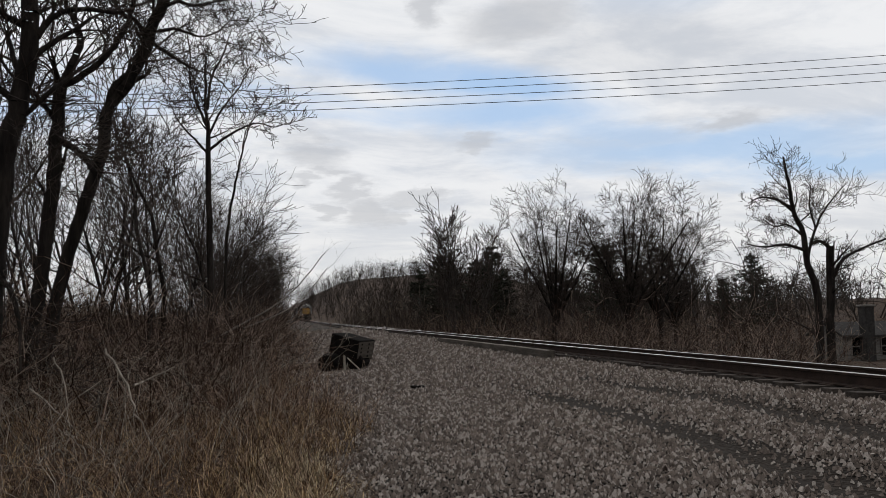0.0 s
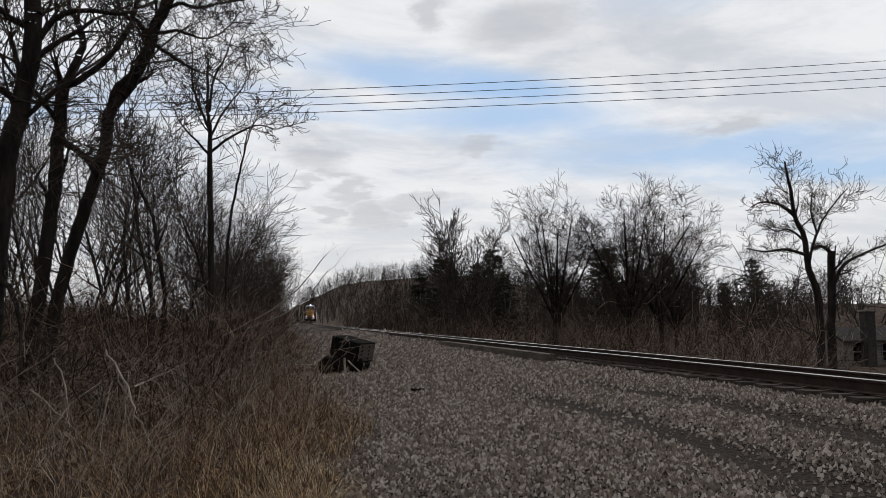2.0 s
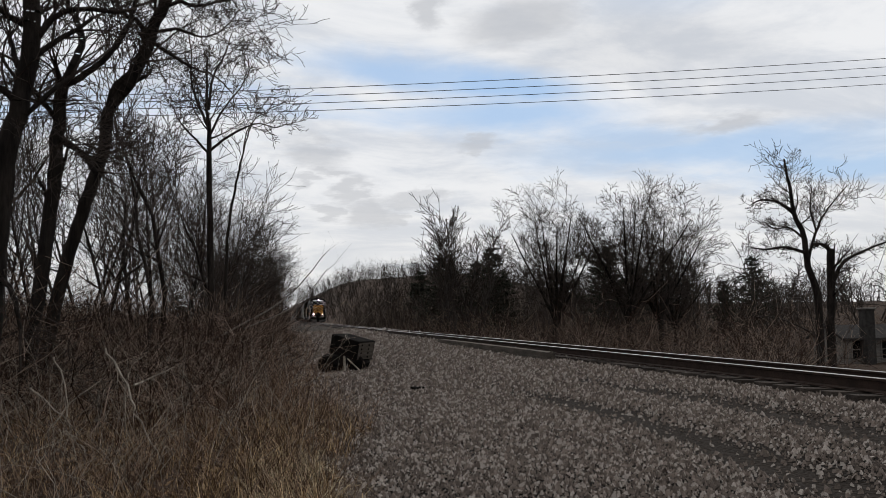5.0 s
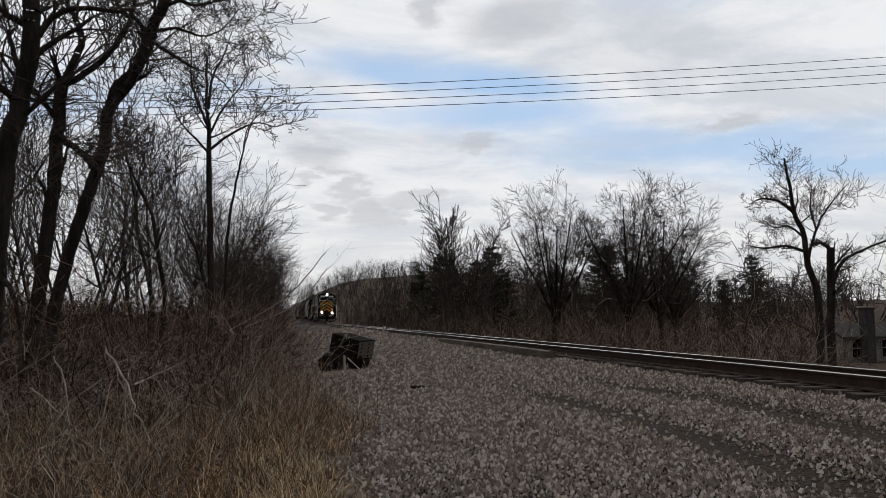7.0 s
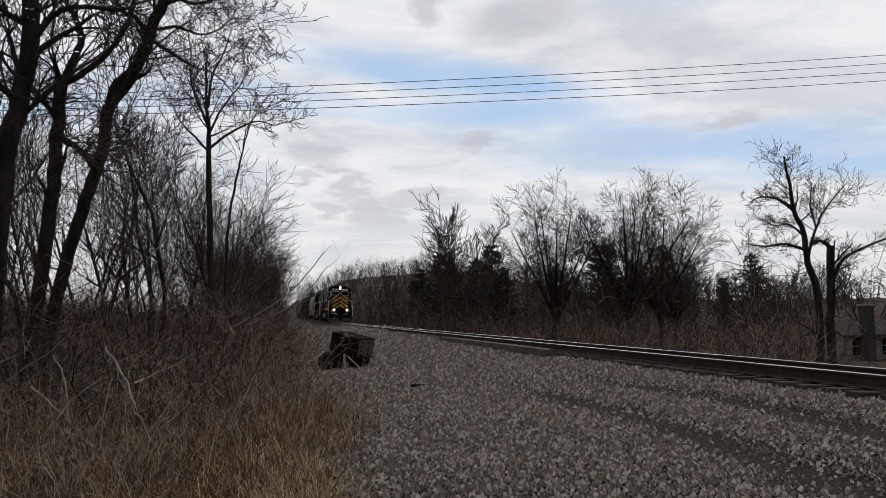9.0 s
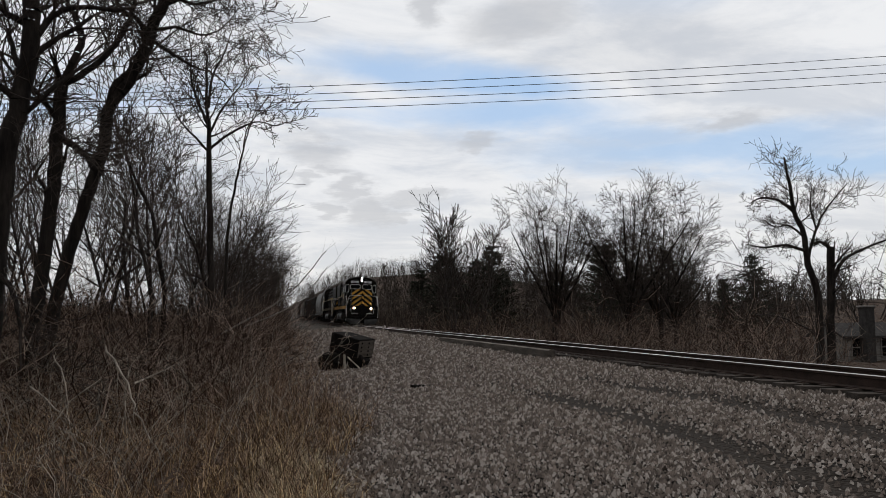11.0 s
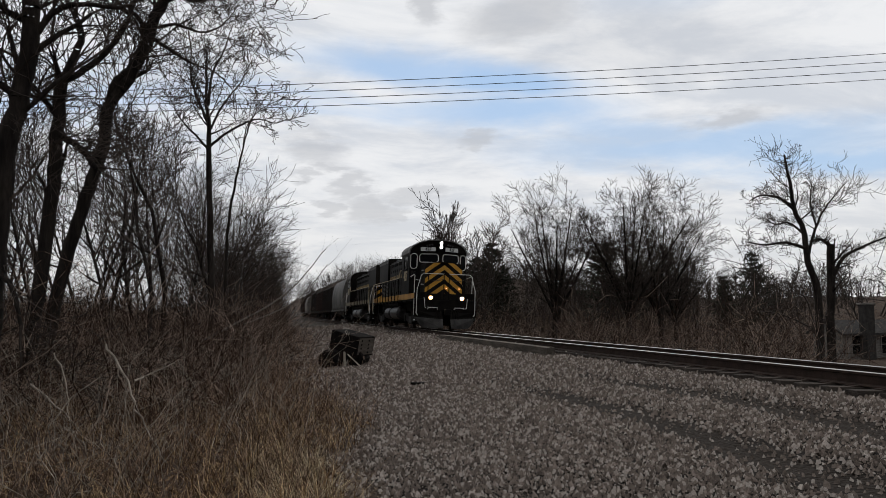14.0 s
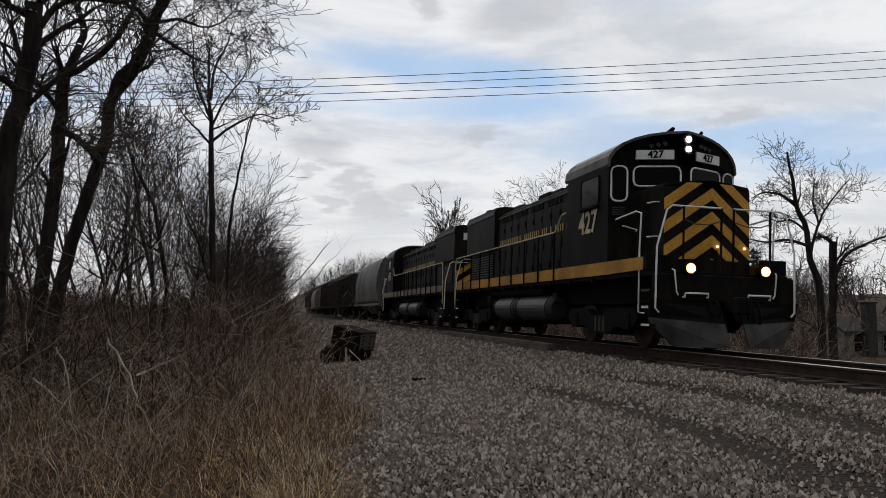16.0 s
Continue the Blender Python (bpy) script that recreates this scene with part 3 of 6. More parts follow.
def coupler(parent, y, s):
    bm = box(bmesh.new(), -0.07, 0.07, min(y, y + s * 0.5), max(y, y + s * 0.5), 0.78, 0.98, 0.02)
    box(bm, -0.16, 0.14, min(y + s * 0.42, y + s * 0.66), max(y + s * 0.42, y + s * 0.66), 0.72, 1.04, 0.04)
    part("coupler", bm, BLACKD, parent)


def window(parent, poly, push, label, r=0.022, mat=WHITE):
    """A dark pane with a raised pale gasket round it."""
    w = part("cab_window", fixed(slab(bmesh.new(), poly, push)), GLASS, parent, label)
    c = sum((Vector(p) for p in poly), Vector()) / len(poly)
    pts = []
    m = len(poly)
    for i, p in enumerate(poly):
        p, a, b = Vector(p), Vector(poly[i - 1]), Vector(poly[(i + 1) % m])
        k = 0.11
        pts += [p + (a - p).normalized() * k, p + ((a - p).normalized() + (b - p).normalized()) * k * 0.3, p + (b - p).normalized() * k]
    pts = [p + Vector(push) for p in pts]
    bm = tube(bmesh.new(), pts + [pts[0]], r, 5)
    part("window_gasket", bm, mat, w, "pale window gasket")


def locomotive(name, number, length, lit, stripe, label):
    top = tagged(new(name), label, "locomotive")
    wheels = []
    L = length
    back = L - 1.25            # rear end of the deck
    hood1 = back - 0.35        # rear end of the long hood
    # frame and deck
    bm = box(bmesh.new(), -1.46, 1.46, 0.30, back, 1.42, 1.52, 0.01)
    box(bm, -0.9, 0.9, 0.6, back - 0.5, 0.92, 1.42)
    # Filler box added so the underside reads black, in place of deep shade
    box(bm, -0.7, 0.7, 1.2, back - 1.0, 0.42, 0.92)
    part("underframe", bm, BLACKD, top)
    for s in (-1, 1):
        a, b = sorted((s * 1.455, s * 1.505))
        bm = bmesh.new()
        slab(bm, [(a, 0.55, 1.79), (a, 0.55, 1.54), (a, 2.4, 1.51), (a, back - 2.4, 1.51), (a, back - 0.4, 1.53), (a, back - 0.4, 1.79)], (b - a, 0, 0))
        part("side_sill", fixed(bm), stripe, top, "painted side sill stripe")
        for k in range(9):
            y = 3.0 + k * (back - 5.5) / 8
            part("sill_bracket", box(bmesh.new(), s * 1.47 - 0.045, s * 1.47 + 0.045, y, y + 0.09, 1.36, 1.47), BLACKD, top)
        part("sill_end", box(bmesh.new(), *sorted((s * 0.98, s * 1.51)), 0.40, 0.54, 1.53, 1.83, 0.01), BLACKD, top)
    # short hood with its folded front
    nose = lambda x: 0.62 + 0.18 * abs(x) / 0.95
    sec = [(-0.95, 1.52), (-0.95, 3.25), (-0.91, 3.32), (-0.4, 3.37), (0, 3.385), (0.4, 3.37), (0.91, 3.32), (0.95, 3.25), (0.95, 1.52), (0, 1.52)]
    bm = bmesh.new()
    loft(bm, sec, nose, 2.3)
    hood = part("short_hood", bm, BLACK, top, "black nose with yellow chevrons")
    chevrons(hood, 0.945, lambda x: nose(x) - 0.002, 1.80, 3.335, 3.235, 0.47, 0.235, 0.70, -0.008)
    for s in (-1, 1):
        for z in (2.25, 2.95):
            bm = tube(bmesh.new(), [(s * 0.955, 0.98, z), (s * 1.03, 0.98, z), (s * 1.03, 1.36, z + 0.02), (s * 0.955, 1.36, z + 0.02)], 0.014, 5)
            part("grab_iron", bm, WHITE, hood)
    for x in (0.12, 0.80):
        part("class_light", cyl(bmesh.new(), (x, nose(x) - 0.05, 2.07), (x, nose(x) + 0.02, 2.07), 0.024, 12), LAMP_DIM if lit else GLASS, hood, "small lit lamp")
    part("lamp_conduit", tube(bmesh.new(), [(0.12, nose(0.12) - 0.02, 2.0), (0.10, nose(0.1) - 0.02, 1.8), (0.05, nose(0) - 0.02, 1.55)], 0.012, 5), BLACKD, hood)
    # cab with a folded windscreen front
    front = lambda x: 1.62 + 0.62 * abs(x) / 1.5
    roof = arch(1.5, 3.86, 4.58)
    cab = part("cab", loft(bmesh.new(), [(-1.5, 1.80)] + roof + [(1.5, 1.80), (0, 1.80)], front, 4.65), BLACK, top, "black cab with an arched roof")
    bm = bmesh.new()
    loft(bm, [(x * 1.03, z + 0.03) for x, z in roof] + [(x * 1.0, z - 0.02) for x, z in roof[::-1]], lambda x: front(x) - 0.06, 4.75)
    part("cab_roof", bm, ROOFTOP, cab, "dusty grey cab roof, painted pale as if skylit")
    for s in (-1, 1):
        q = lambda x, z: (s * x, front(x) - 0.004, z)
        window(cab, [q(0.12, 3.42), q(1.02, 3.42), q(1.02, 3.85), q(0.12, 3.85)], (0, -0.012, 0), "windscreen pane")
        window(cab, [q(1.14, 3.10), q(1.45, 3.10), q(1.45, 3.86), q(1.14, 3.86)], (0, -0.012, 0), "narrow cab front door window")
        bm = bmesh.new()
        slab(bm, [q(0.26, 4.00), q(0.98, 4.00), q(0.98, 4.20), q(0.26, 4.20)], (0, -0.05, 0))
        board = part("number_board", fixed(bm), BOARD, cab, "pale lit number board")
        yaw = math.atan2(0.62, 1.5) * s
        m = Matrix.Translation((s * 0.62, front(0.62) - 0.062, 4.10)) @ Matrix.Rotation(yaw, 4, "Z") @ Matrix.Rotation(radians(90), 4, "X")
        lettering("road_number", number, 0.22, BLACKD, board, m, "black road number")
        for k in range(3):
            part("class_lens", cyl(bmesh.new(), (s * (0.42 + 0.13 * k), front(0.42 + 0.13 * k) - 0.03, 4.34 - 0.022 * k), (s * (0.42 + 0.13 * k), front(0.42 + 0.13 * k) + 0.02, 4.34 - 0.022 * k), 0.045, 10), GREYMET, cab)
        # side window, awning and door
        a = s * 1.502
        window(cab, [(a, 2.72, 3.10), (a, 3.75, 3.10), (a, 3.75, 3.74), (a, 2.72, 3.74)], (s * 0.01, 0, 0), "cab side window", 0.018, BLACKD)
        part("armrest", box(bmesh.new(), min(a, a + s * 0.09), max(a, a + s * 0.09), 2.75, 3.72, 3.02, 3.09, 0.01), BLACKD, cab)
        m = Matrix.Translation((s * 1.512, 3.33, 2.72)) @ Matrix.Rotation(radians(90 if s > 0 else -90), 4, "Z") @ Matrix.Rotation(radians(90), 4, "X")
        lettering("road_number", number, 0.70, CREAM, cab, m, "large cream road number")
        for k in range(4):
            z = 2.95 - k * 0.05
            bm = slab(bmesh.new(), [q(1.18, z), q(1.42, z), q(1.42, z + 0.025), q(1.18, z + 0.025)], (0, -0.015, 0))
            part("vent_slat", fixed(bm), GREYMET, cab)
        bm = tube(bmesh.new(), [q(0.96, 2.45), (s * 0.97, front(0.96) - 0.1, 2.47), (s * 1.22, front(1.22) - 0.1, 2.55), q(1.22, 2.56)], 0.014, 5)
        part("grab_iron", bm, WHITE, cab)
    for z in (4.42, 4.21):
        case = part("headlight", cyl(bmesh.new(), (0, 1.66, z), (0, 1.55, z), 0.115, 18), BLACKD, cab)
        part("lens", cyl(bmesh.new(), (0, 1.56, z), (0, 1.535, z), 0.06, 18), LAMP_COOL if lit else GLASS, case, "headlight lens")
    part("horn", cyl(bmesh.new(), (-0.25, 2.05, 4.6), (-0.25, 1.75, 4.68), 0.07, 10, 0.04), BLACKD, cab)
    part("horn", cyl(bmesh.new(), (0.45, 2.1, 4.5), (0.45, 1.8, 4.66), 0.06, 10, 0.035), BLACKD, cab)
    # long hood
    half = 0.95
    sec = [(-half, 1.52)] + arch(half, 3.86, 4.12, 8, 3.2) + [(half, 1.52), (0, 1.52)]
    longhood = part("long_hood", loft(bmesh.new(), sec, 4.65, hood1), BLACK, top, "black engine hood with door panels")
    rad0 = hood1 - 3.6
    for s in (-1, 1):
        # Pale strip stands in for the skylit edge of the hood roof
        part("roof_edge", box(bmesh.new(), *sorted((s * 0.952, s * 0.985)), 4.8, rad0 - 0.05, 3.86, 3.90), ROOFTOP, longhood, "dusty pale strip painted as a skylit roof edge")
    doors = []
    y = 5.0
    while y < rad0 - 0.5:
        doors.append(y)
        y += 0.74
    for s in (-1, 1):
        for i, y in enumerate(doors):
            a, b = sorted((s * half, s * (half + 0.028)))
            door = part("hood_door", box(bmesh.new(), a, b, y, y + 0.70, 1.70, 3.62, 0.008), BLACK, longhood)
            a, b = sorted((s * (half + 0.028), s * (half + 0.055)))
            part("door_latch", box(bmesh.new(), a, b, y + 0.60, y + 0.66, 2.45, 2.75), BLACKD, door)
            for z in (1.95, 3.3):
                part("door_hinge", box(bmesh.new(), a, b, y + 0.02, y + 0.10, z, z + 0.16), BLACKD, door)
            if i % 2 == 0:
                a, b = sorted((s * half, s * (half + 0.02)))
                scr = part("air_screen", box(bmesh.new(), a, b, y, y + 1.1, 3.67, 3.93, 0.006), BLACKD, longhood, "dark intake screen")
                for k in range(5):
                    a2, b2 = sorted((s * (half + 0.02), s * (half + 0.035)))
                    part("screen_bar", box(bmesh.new(), a2, b2, y + 0.08 + k * 0.22, y + 0.12 + k * 0.22, 3.68, 3.92), BLACK, scr)
        # unreadable company lettering as plain bars
        rnd = random.Random(7)
        y = 5.2
        while y < rad0 - 0.6:
            w = rnd.uniform(0.05, 0.11)
            if rnd.random() > 0.12:
                part("letter_bar", box(bmesh.new(), *sorted((s * (half + 0.056), s * (half + 0.062))), y, y + w, 2.88, 3.08), GOLD, longhood, "faded gold letter-sized bar")
            y += w + 0.10
        # handrail with posts
        hz = 2.72
        pts = [(s * 1.50, 4.75, hz + 0.42), (s * 1.52, 5.0, hz + 0.38), (s * 1.53, 5.3, hz + 0.05), (s * 1.53, 5.45, hz), (s * 1.53, back - 0.35, hz), (s * 1.53, back - 0.2, hz - 0.1), (s * 1.51, back - 0.1, 1.0)]
        part("side_handrail", tube(bmesh.new(), pts, 0.020, 6), CREAM, top, "pale handrail along the walkway")
        y = 5.45
        while y < back - 0.5:
            part("handrail_post", cyl(bmesh.new(), (s * 1.53, y, 1.46), (s * 1.53, y, hz), 0.024, 6), BLACKD, top)
            y += 1.21
        # front corner steps and their white rails
        for y0, y1, pts in ((0.02, 0.62, [(s * 1.47, 1.9, 2.66), (s * 1.47, 0.95, 2.72), (s * 1.47, 0.72, 2.66), (s * 1.47, 0.78, 2.0), (s * 1.47, 0.80, 0.72), (s * 1.47, 0.55, 0.70)]),):
            part("step_handrail", tube(bmesh.new(), pts, 0.019, 6), WHITE, top, "white step handrail")
        pts = [(s * 0.12, 0.06, 2.75), (s * 1.16, 0.06, 2.75), (s * 1.27, 0.06, 2.66), (s * 1.46, 0.08, 1.95), (s * 1.47, 0.10, 0.80), (s * 1.40, 0.10, 0.72)]
        part("end_handrail", tube(bmesh.new(), pts, 0.019, 6), WHITE, top, "white end handrail")
        for x in (0.13, 0.92):
            part("end_post", cyl(bmesh.new(), (s * x, 0.08, 1.5), (s * x, 0.06, 2.75), 0.025, 6), BLACKD, top)
        part("end_chain", tube(bmesh.new(), [(s * 0.92, 0.06, 2.5), (s * 0.7, 0.06, 2.42), (s * 0.4, 0.06, 2.42), (s * 0.13, 0.06, 2.5)], 0.012, 4), GREYMET, top)
        for ye, d in ((0.1, 1), (back - 0.1, -1)):
            for k, z in enumerate((1.12, 0.80, 0.46)):
                tread = part("step", box(bmesh.new(), *sorted((s * 1.14, s * 1.485)), min(ye + d * 0.05, ye + d * 0.62), max(ye + d * 0.05, ye + d * 0.62), z, z + 0.035), BLACKD, top)
                part("step_edge", box(bmesh.new(), *sorted((s * 1.487, s * 1.50)), min(ye + d * 0.2, ye + d * 0.52), max(ye + d * 0.2, ye + d * 0.52), z - 0.005, z + 0.04), GREYWOOD if k == 0 else BOARD, tread, "worn white step edge")
            part("step_side", box(bmesh.new(), *sorted((s * 1.10, s * 1.14)), min(ye, ye + d * 0.62), max(ye, ye + d * 0.62), 0.40, 1.45), BLACKD, top)
        bm = tube(bmesh.new(), [(s * 1.1, 0.16, 1.55), (s * 1.08, 0.10, 1.52), (s * 1.04, 0.10, 1.12), (s * 1.0, 0.10, 1.06)], 0.016, 5)
        part("grab_iron", bm, WHITE, top)
        bm = tube(bmesh.new(), [(s * 0.92, 0.20, 1.02), (s * 0.90, 0.04, 1.03), (s * 0.90, 0.02, 1.10), (s * 0.42, 0.02, 1.10), (s * 0.42, 0.04, 1.03), (s * 0.40, 0.2, 1.02)], 0.02, 5)
        part("uncoupling_lever", bm, WHITE, top, "white lever bar")
        case = part("ditch_light", cyl(bmesh.new(), (s * 0.79, 0.18, 1.57), (s * 0.79, 0.02, 1.57), 0.125, 18), BLACKD, top)
        # The lamp's orange halo is put in as this glowing ring
        part("reflector", cyl(bmesh.new(), (s * 0.79, 0.03, 1.57), (s * 0.79, 0.008, 1.57), 0.098, 18), LAMP_HALO if lit else GREYMET, case, "reflector ring, warm lamp halo put in as glow when lit")
        part("lens", cyl(bmesh.new(), (s * 0.79, 0.03, 1.57), (s * 0.79, -0.006, 1.57), 0.066, 18), LAMP if lit else GLASS, case, "warm round lens")
        # rear end rails
        pts = [(s * 0.5, back, 2.75), (s * 1.16, back, 2.75), (s * 1.27, back, 2.66), (s * 1.44, back, 1.95), (s * 1.46, back, 0.8)]
        part("end_handrail", tube(bmesh.new(), pts, 0.019, 6), WHITE, top, "white end handrail")
    # radiator overhang
    bm = bmesh.new()
    loft(bm, [(-1.08, 2.86)] + arch(1.08, 4.16, 4.34, 8, 4) + [(1.08, 2.86), (0, 2.8)], rad0, hood1 + 0.25)
    radiator = part("radiator_housing", bm, BLACK, longhood, "wide overhanging radiator box")
    for s in (-1, 1):
        part("radiator_trim", box(bmesh.new(), *sorted((s * 1.082, s * 1.11)), rad0 - 0.03, hood1 + 0.28, 4.02, 4.14, 0.01), GREYMET, radiator)
        sh = part("radiator_shutter", box(bmesh.new(), *sorted((s * 0.952, s * 0.975)), rad0 + 0.4, hood1 - 0.4, 1.9, 2.75), BLACKD, longhood)
        for k in range(9):
            z = 1.95 + k * 0.088
            part("shutter_slat", box(bmesh.new(), *sorted((s * 0.975, s * 0.998)), rad0 + 0.42, hood1 - 0.42, z, z + 0.035), GREYMET, sh)
    part("radiator_fan", cyl(bmesh.new(), (0, rad0 + 1.9, 4.30), (0, rad0 + 1.9, 4.42), 0.85, 24), BLACKD, radiator)
    bm = box(bmesh.new(), -0.45, 0.45, 8.9, 9.9, 4.1, 4.36, 0.03)
    part("exhaust_stack", bm, BLACKD, longhood)
    for y in (6.0, 7.2, 10.8, 11.9):
        if y < rad0 - 0.7:
            part("roof_hatch", box(bmesh.new(), -0.7, 0.7, y, y + 0.9, 4.08, 4.20, 0.03), BLACK, longhood)
    # rear end of the long hood
    rear = lambda x: hood1 + 0.003
    chevrons(longhood, 0.94, rear, 1.7, 3.6, 3.5, 0.5, 0.24, 0.62, 0.008)
    bm = box(bmesh.new(), -0.7, 0.7, hood1 + 0.25, hood1 + 0.30, 3.70, 4.0)
    rb = part("number_board", bm, BOARD, longhood, "pale rear number board")
    m = Matrix.Translation((0, hood1 + 0.302, 3.85)) @ Matrix.Rotation(radians(180), 4, "Z") @ Matrix.Rotation(radians(90), 4, "X")
    lettering("road_number", number, 0.26, BLACKD, rb, m, "black road number")
    # plough, pilot beam and couplers
    bm = bmesh.new()
    for s in (-1, 1):
        slab(bm, [(s * 0.19, -0.38, 0.10), (s * 1.14, 0.02, 0.10), (s * 1.52, 0.20, 0.52), (s * 1.54, 0.20, 0.62), (s * 0.19, -0.18, 0.54)], (0, 0.05, 0))
    for s in (-1, 1):
        part("plough_top", fixed(slab(bmesh.new(), [(s * 0.19, -0.18, 0.545), (s * 1.54, 0.20, 0.625), (s * 1.58, 0.12, 0.98), (s * 0.19, 0.0, 0.93)], (0, 0.05, 0))), BLACKD, top, "black upper plough plate")
    part("snow_plough", fixed(bm), PLOUGH, top, "dusty grey steel snow plough")
    part("pilot_beam", box(bmesh.new(), -1.46, 1.46, 0.10, 0.30, 0.95, 1.46, 0.02), BLACKD, top)
    for x in (-0.45, -0.3, 0.3, 0.42, 0.55):
        part("air_hose", tube(bmesh.new(), [(x, 0.1, 1.0), (x, -0.08, 0.95), (x + 0.03, -0.12, 0.75), (x + 0.05, -0.08, 0.55)], 0.022, 6), BLACKD, top)
    part("pilot_beam", box(bmesh.new(), -1.46, 1.46, back - 0.1, back, 0.6, 1.46, 0.02), BLACKD, top)
    coupler(top, 0.1, -1)
    coupler(top, back, 1)
    # tanks, boxes and bogies
    t0, t1 = L * 0.335, L * 0.655
    tank = part("fuel_tank", box(bmesh.new(), -0.98, 0.98, t0, t1, 0.40, 1.12, 0.12), BLACKD, top, "dark fuel tank between the bogies")
    for s in (-1, 1):
        for ya, yb in ((t0 + 0.05, t0 + 3.0), (t0 + 3.08, t1 - 0.45)):
            bm = cyl(bmesh.new(), (s * 1.12, ya + 0.10, 0.82), (s * 1.12, yb - 0.10, 0.82), 0.345, 26)
            cyl(bm, (s * 1.12, ya + 0.10, 0.82), (s * 1.12, ya, 0.82), 0.345, 26, 0.24)
            cyl(bm, (s * 1.12, yb - 0.10, 0.82), (s * 1.12, yb, 0.82), 0.345, 26, 0.24)
            drum = part("air_drum", fixed(bm), TANK, top, "dull grey round drum under the walkway")
            for y in (ya + 0.18, yb - 0.24):
                part("drum_strap", cyl(bmesh.new(), (s * 1.12, y, 0.82), (s * 1.12, y + 0.06, 0.82), 0.357, 26), BLACKD, drum)
    for s in (-1, 1):
        part("air_reservoir", cyl(bmesh.new(), (s * 1.2, t0 + 0.9, 1.30), (s * 1.2, t1 + 0.4, 1.30), 0.115, 14), BLACKD, top)
        for y in (t0 - 0.25, t1 + 0.3):
            part("filler_pipe", tube(bmesh.new(), [(s * 1.2, y, 1.02), (s * 1.34, y, 1.06), (s * 1.38, y, 1.20)], 0.08, 8), GREYMET, top)
        part("battery_box", box(bmesh.new(), *sorted((s * 0.96, s * 1.44)), 2.3, 4.6, 1.52, 1.80, 0.02), BLACK, top)
    for y in (L * 0.185, L * 0.80):
        truck(top, y, wheels)
    return top, wheels


def freight_car(name, label, kind, length, height, mat, category):
    """kind: tub (covered hopper with bowed sides), box or open."""
    top = tagged(new(name), label, category)
    wheels = []
    a, b = 0.5, length - 0.5
    base = 1.05
    bm = box(bmesh.new(), -0.5, 0.5, a, b, 0.75, 1.05)
    for s in (-1, 1):
        box(bm, *sorted((s * 1.38, s * 1.5)), a, b, base, base + 0.16)
    part("underframe", bm, BLACKD if kind != "tub" else mat, top)
    if kind == "tub":
        sec = [(-1.25, 1.25), (-1.48, 1.8), (-1.54, 2.6), (-1.44, 3.4), (-1.18, height - 0.22), (-0.75, height), (0.75, height), (1.18, height - 0.22), (1.44, 3.4), (1.54, 2.6), (1.48, 1.8), (1.25, 1.25), (0, 1.1)]
        body = part("body", loft(bmesh.new(), bowed(sec), a + 1.5, b - 1.5), mat, top, "grey bowed hopper body")
        for ya, yb in ((a, a + 1.5), (b, b - 1.5)):
            for s in (-1, 1):
                part("end_post", cyl(bmesh.new(), (s * 1.4, ya + (0.06 if yb > ya else -0.06), base), (s * 1.2, ya + (0.06 if yb > ya else -0.06), height - 0.3), 0.05, 6), mat, top)
                part("end_brace", cyl(bmesh.new(), (s * 1.3, ya, base), (s * 1.1, yb, height - 0.6), 0.05, 6), mat, top)
            for k in range(8):
                z = base + 0.3 + k * 0.36
                part("ladder_rung", cyl(bmesh.new(), (-1.45, ya, z), (-1.0, ya, z), 0.018, 5), mat, top)
            part("end_plate", box(bmesh.new(), -1.1, 1.1, min(ya, ya + 0.1), max(ya, ya + 0.1), base, base + 0.9), mat, top)
        part("roof_walk", box(bmesh.new(), -0.3, 0.3, a + 0.4, b - 0.4, height + 0.10, height + 0.15), GREYMET, top)
        for k in range(9):
            y = a + 2.2 + k * (b - a - 4.6) / 8
            part("roof_hatch", cyl(bmesh.new(), (0.5, y, height), (0.5, y, height + 0.10), 0.3, 12), mat, body)
        for k in range(3):
            y = a + 3.6 + k * (b - a - 7.2) / 2
            bm = bmesh.new()
            loft(bm, [(-1.2, 1.3), (-0.35, 0.45), (0.35, 0.45), (1.2, 1.3)], y - 1.4, y + 1.4)
            part("discharge_bay", bm, mat, top)
    else:
        bm = box(bmesh.new(), -1.46, 1.46, a + 0.15, b - 0.15, base + 0.15, height - (0.0 if kind == "open" else 0.15), 0.02)
        body = part("body", bm, mat, top)
        n = int((b - a) / 1.1)
        for s in (-1, 1):
            for k in range(n + 1):
                y = a + 0.15 + k * (b - a - 0.42) / n
                part("side_rib", box(bmesh.new(), *sorted((s * 1.46, s * 1.55)), y, y + 0.11, base + 0.16, height - 0.1), mat, body)
            part("top_chord", box(bmesh.new(), *sorted((s * 1.40, s * 1.56)), a + 0.1, b - 0.1, height - 0.12, height, 0.02), mat, body)
            for k in range(7):
                z = base + 0.2 + k * 0.38
                part("ladder_rung", cyl(bmesh.new(), (s * 1.60, a + 0.2, z), (s * 1.60, a + 0.65, z), 0.016, 5), GREYMET, body)
            part("stencil_plate", box(bmesh.new(), *sorted((s * 1.462, s * 1.475)), (a + b) / 2 - 0.9, (a + b) / 2 - 0.5, 1.9, 2.7), GREYMET, body, "pale stencilled patch")
        if kind == "box":
            part("roof", loft(bmesh.new(), arch(1.5, height - 0.15, height + 0.12, 6, 2.2) + [(0, height - 0.2)], a + 0.1, b - 0.1), GREYMET, top)
    for y in (a, b):
        coupler(top, y, -1 if y == a else 1)
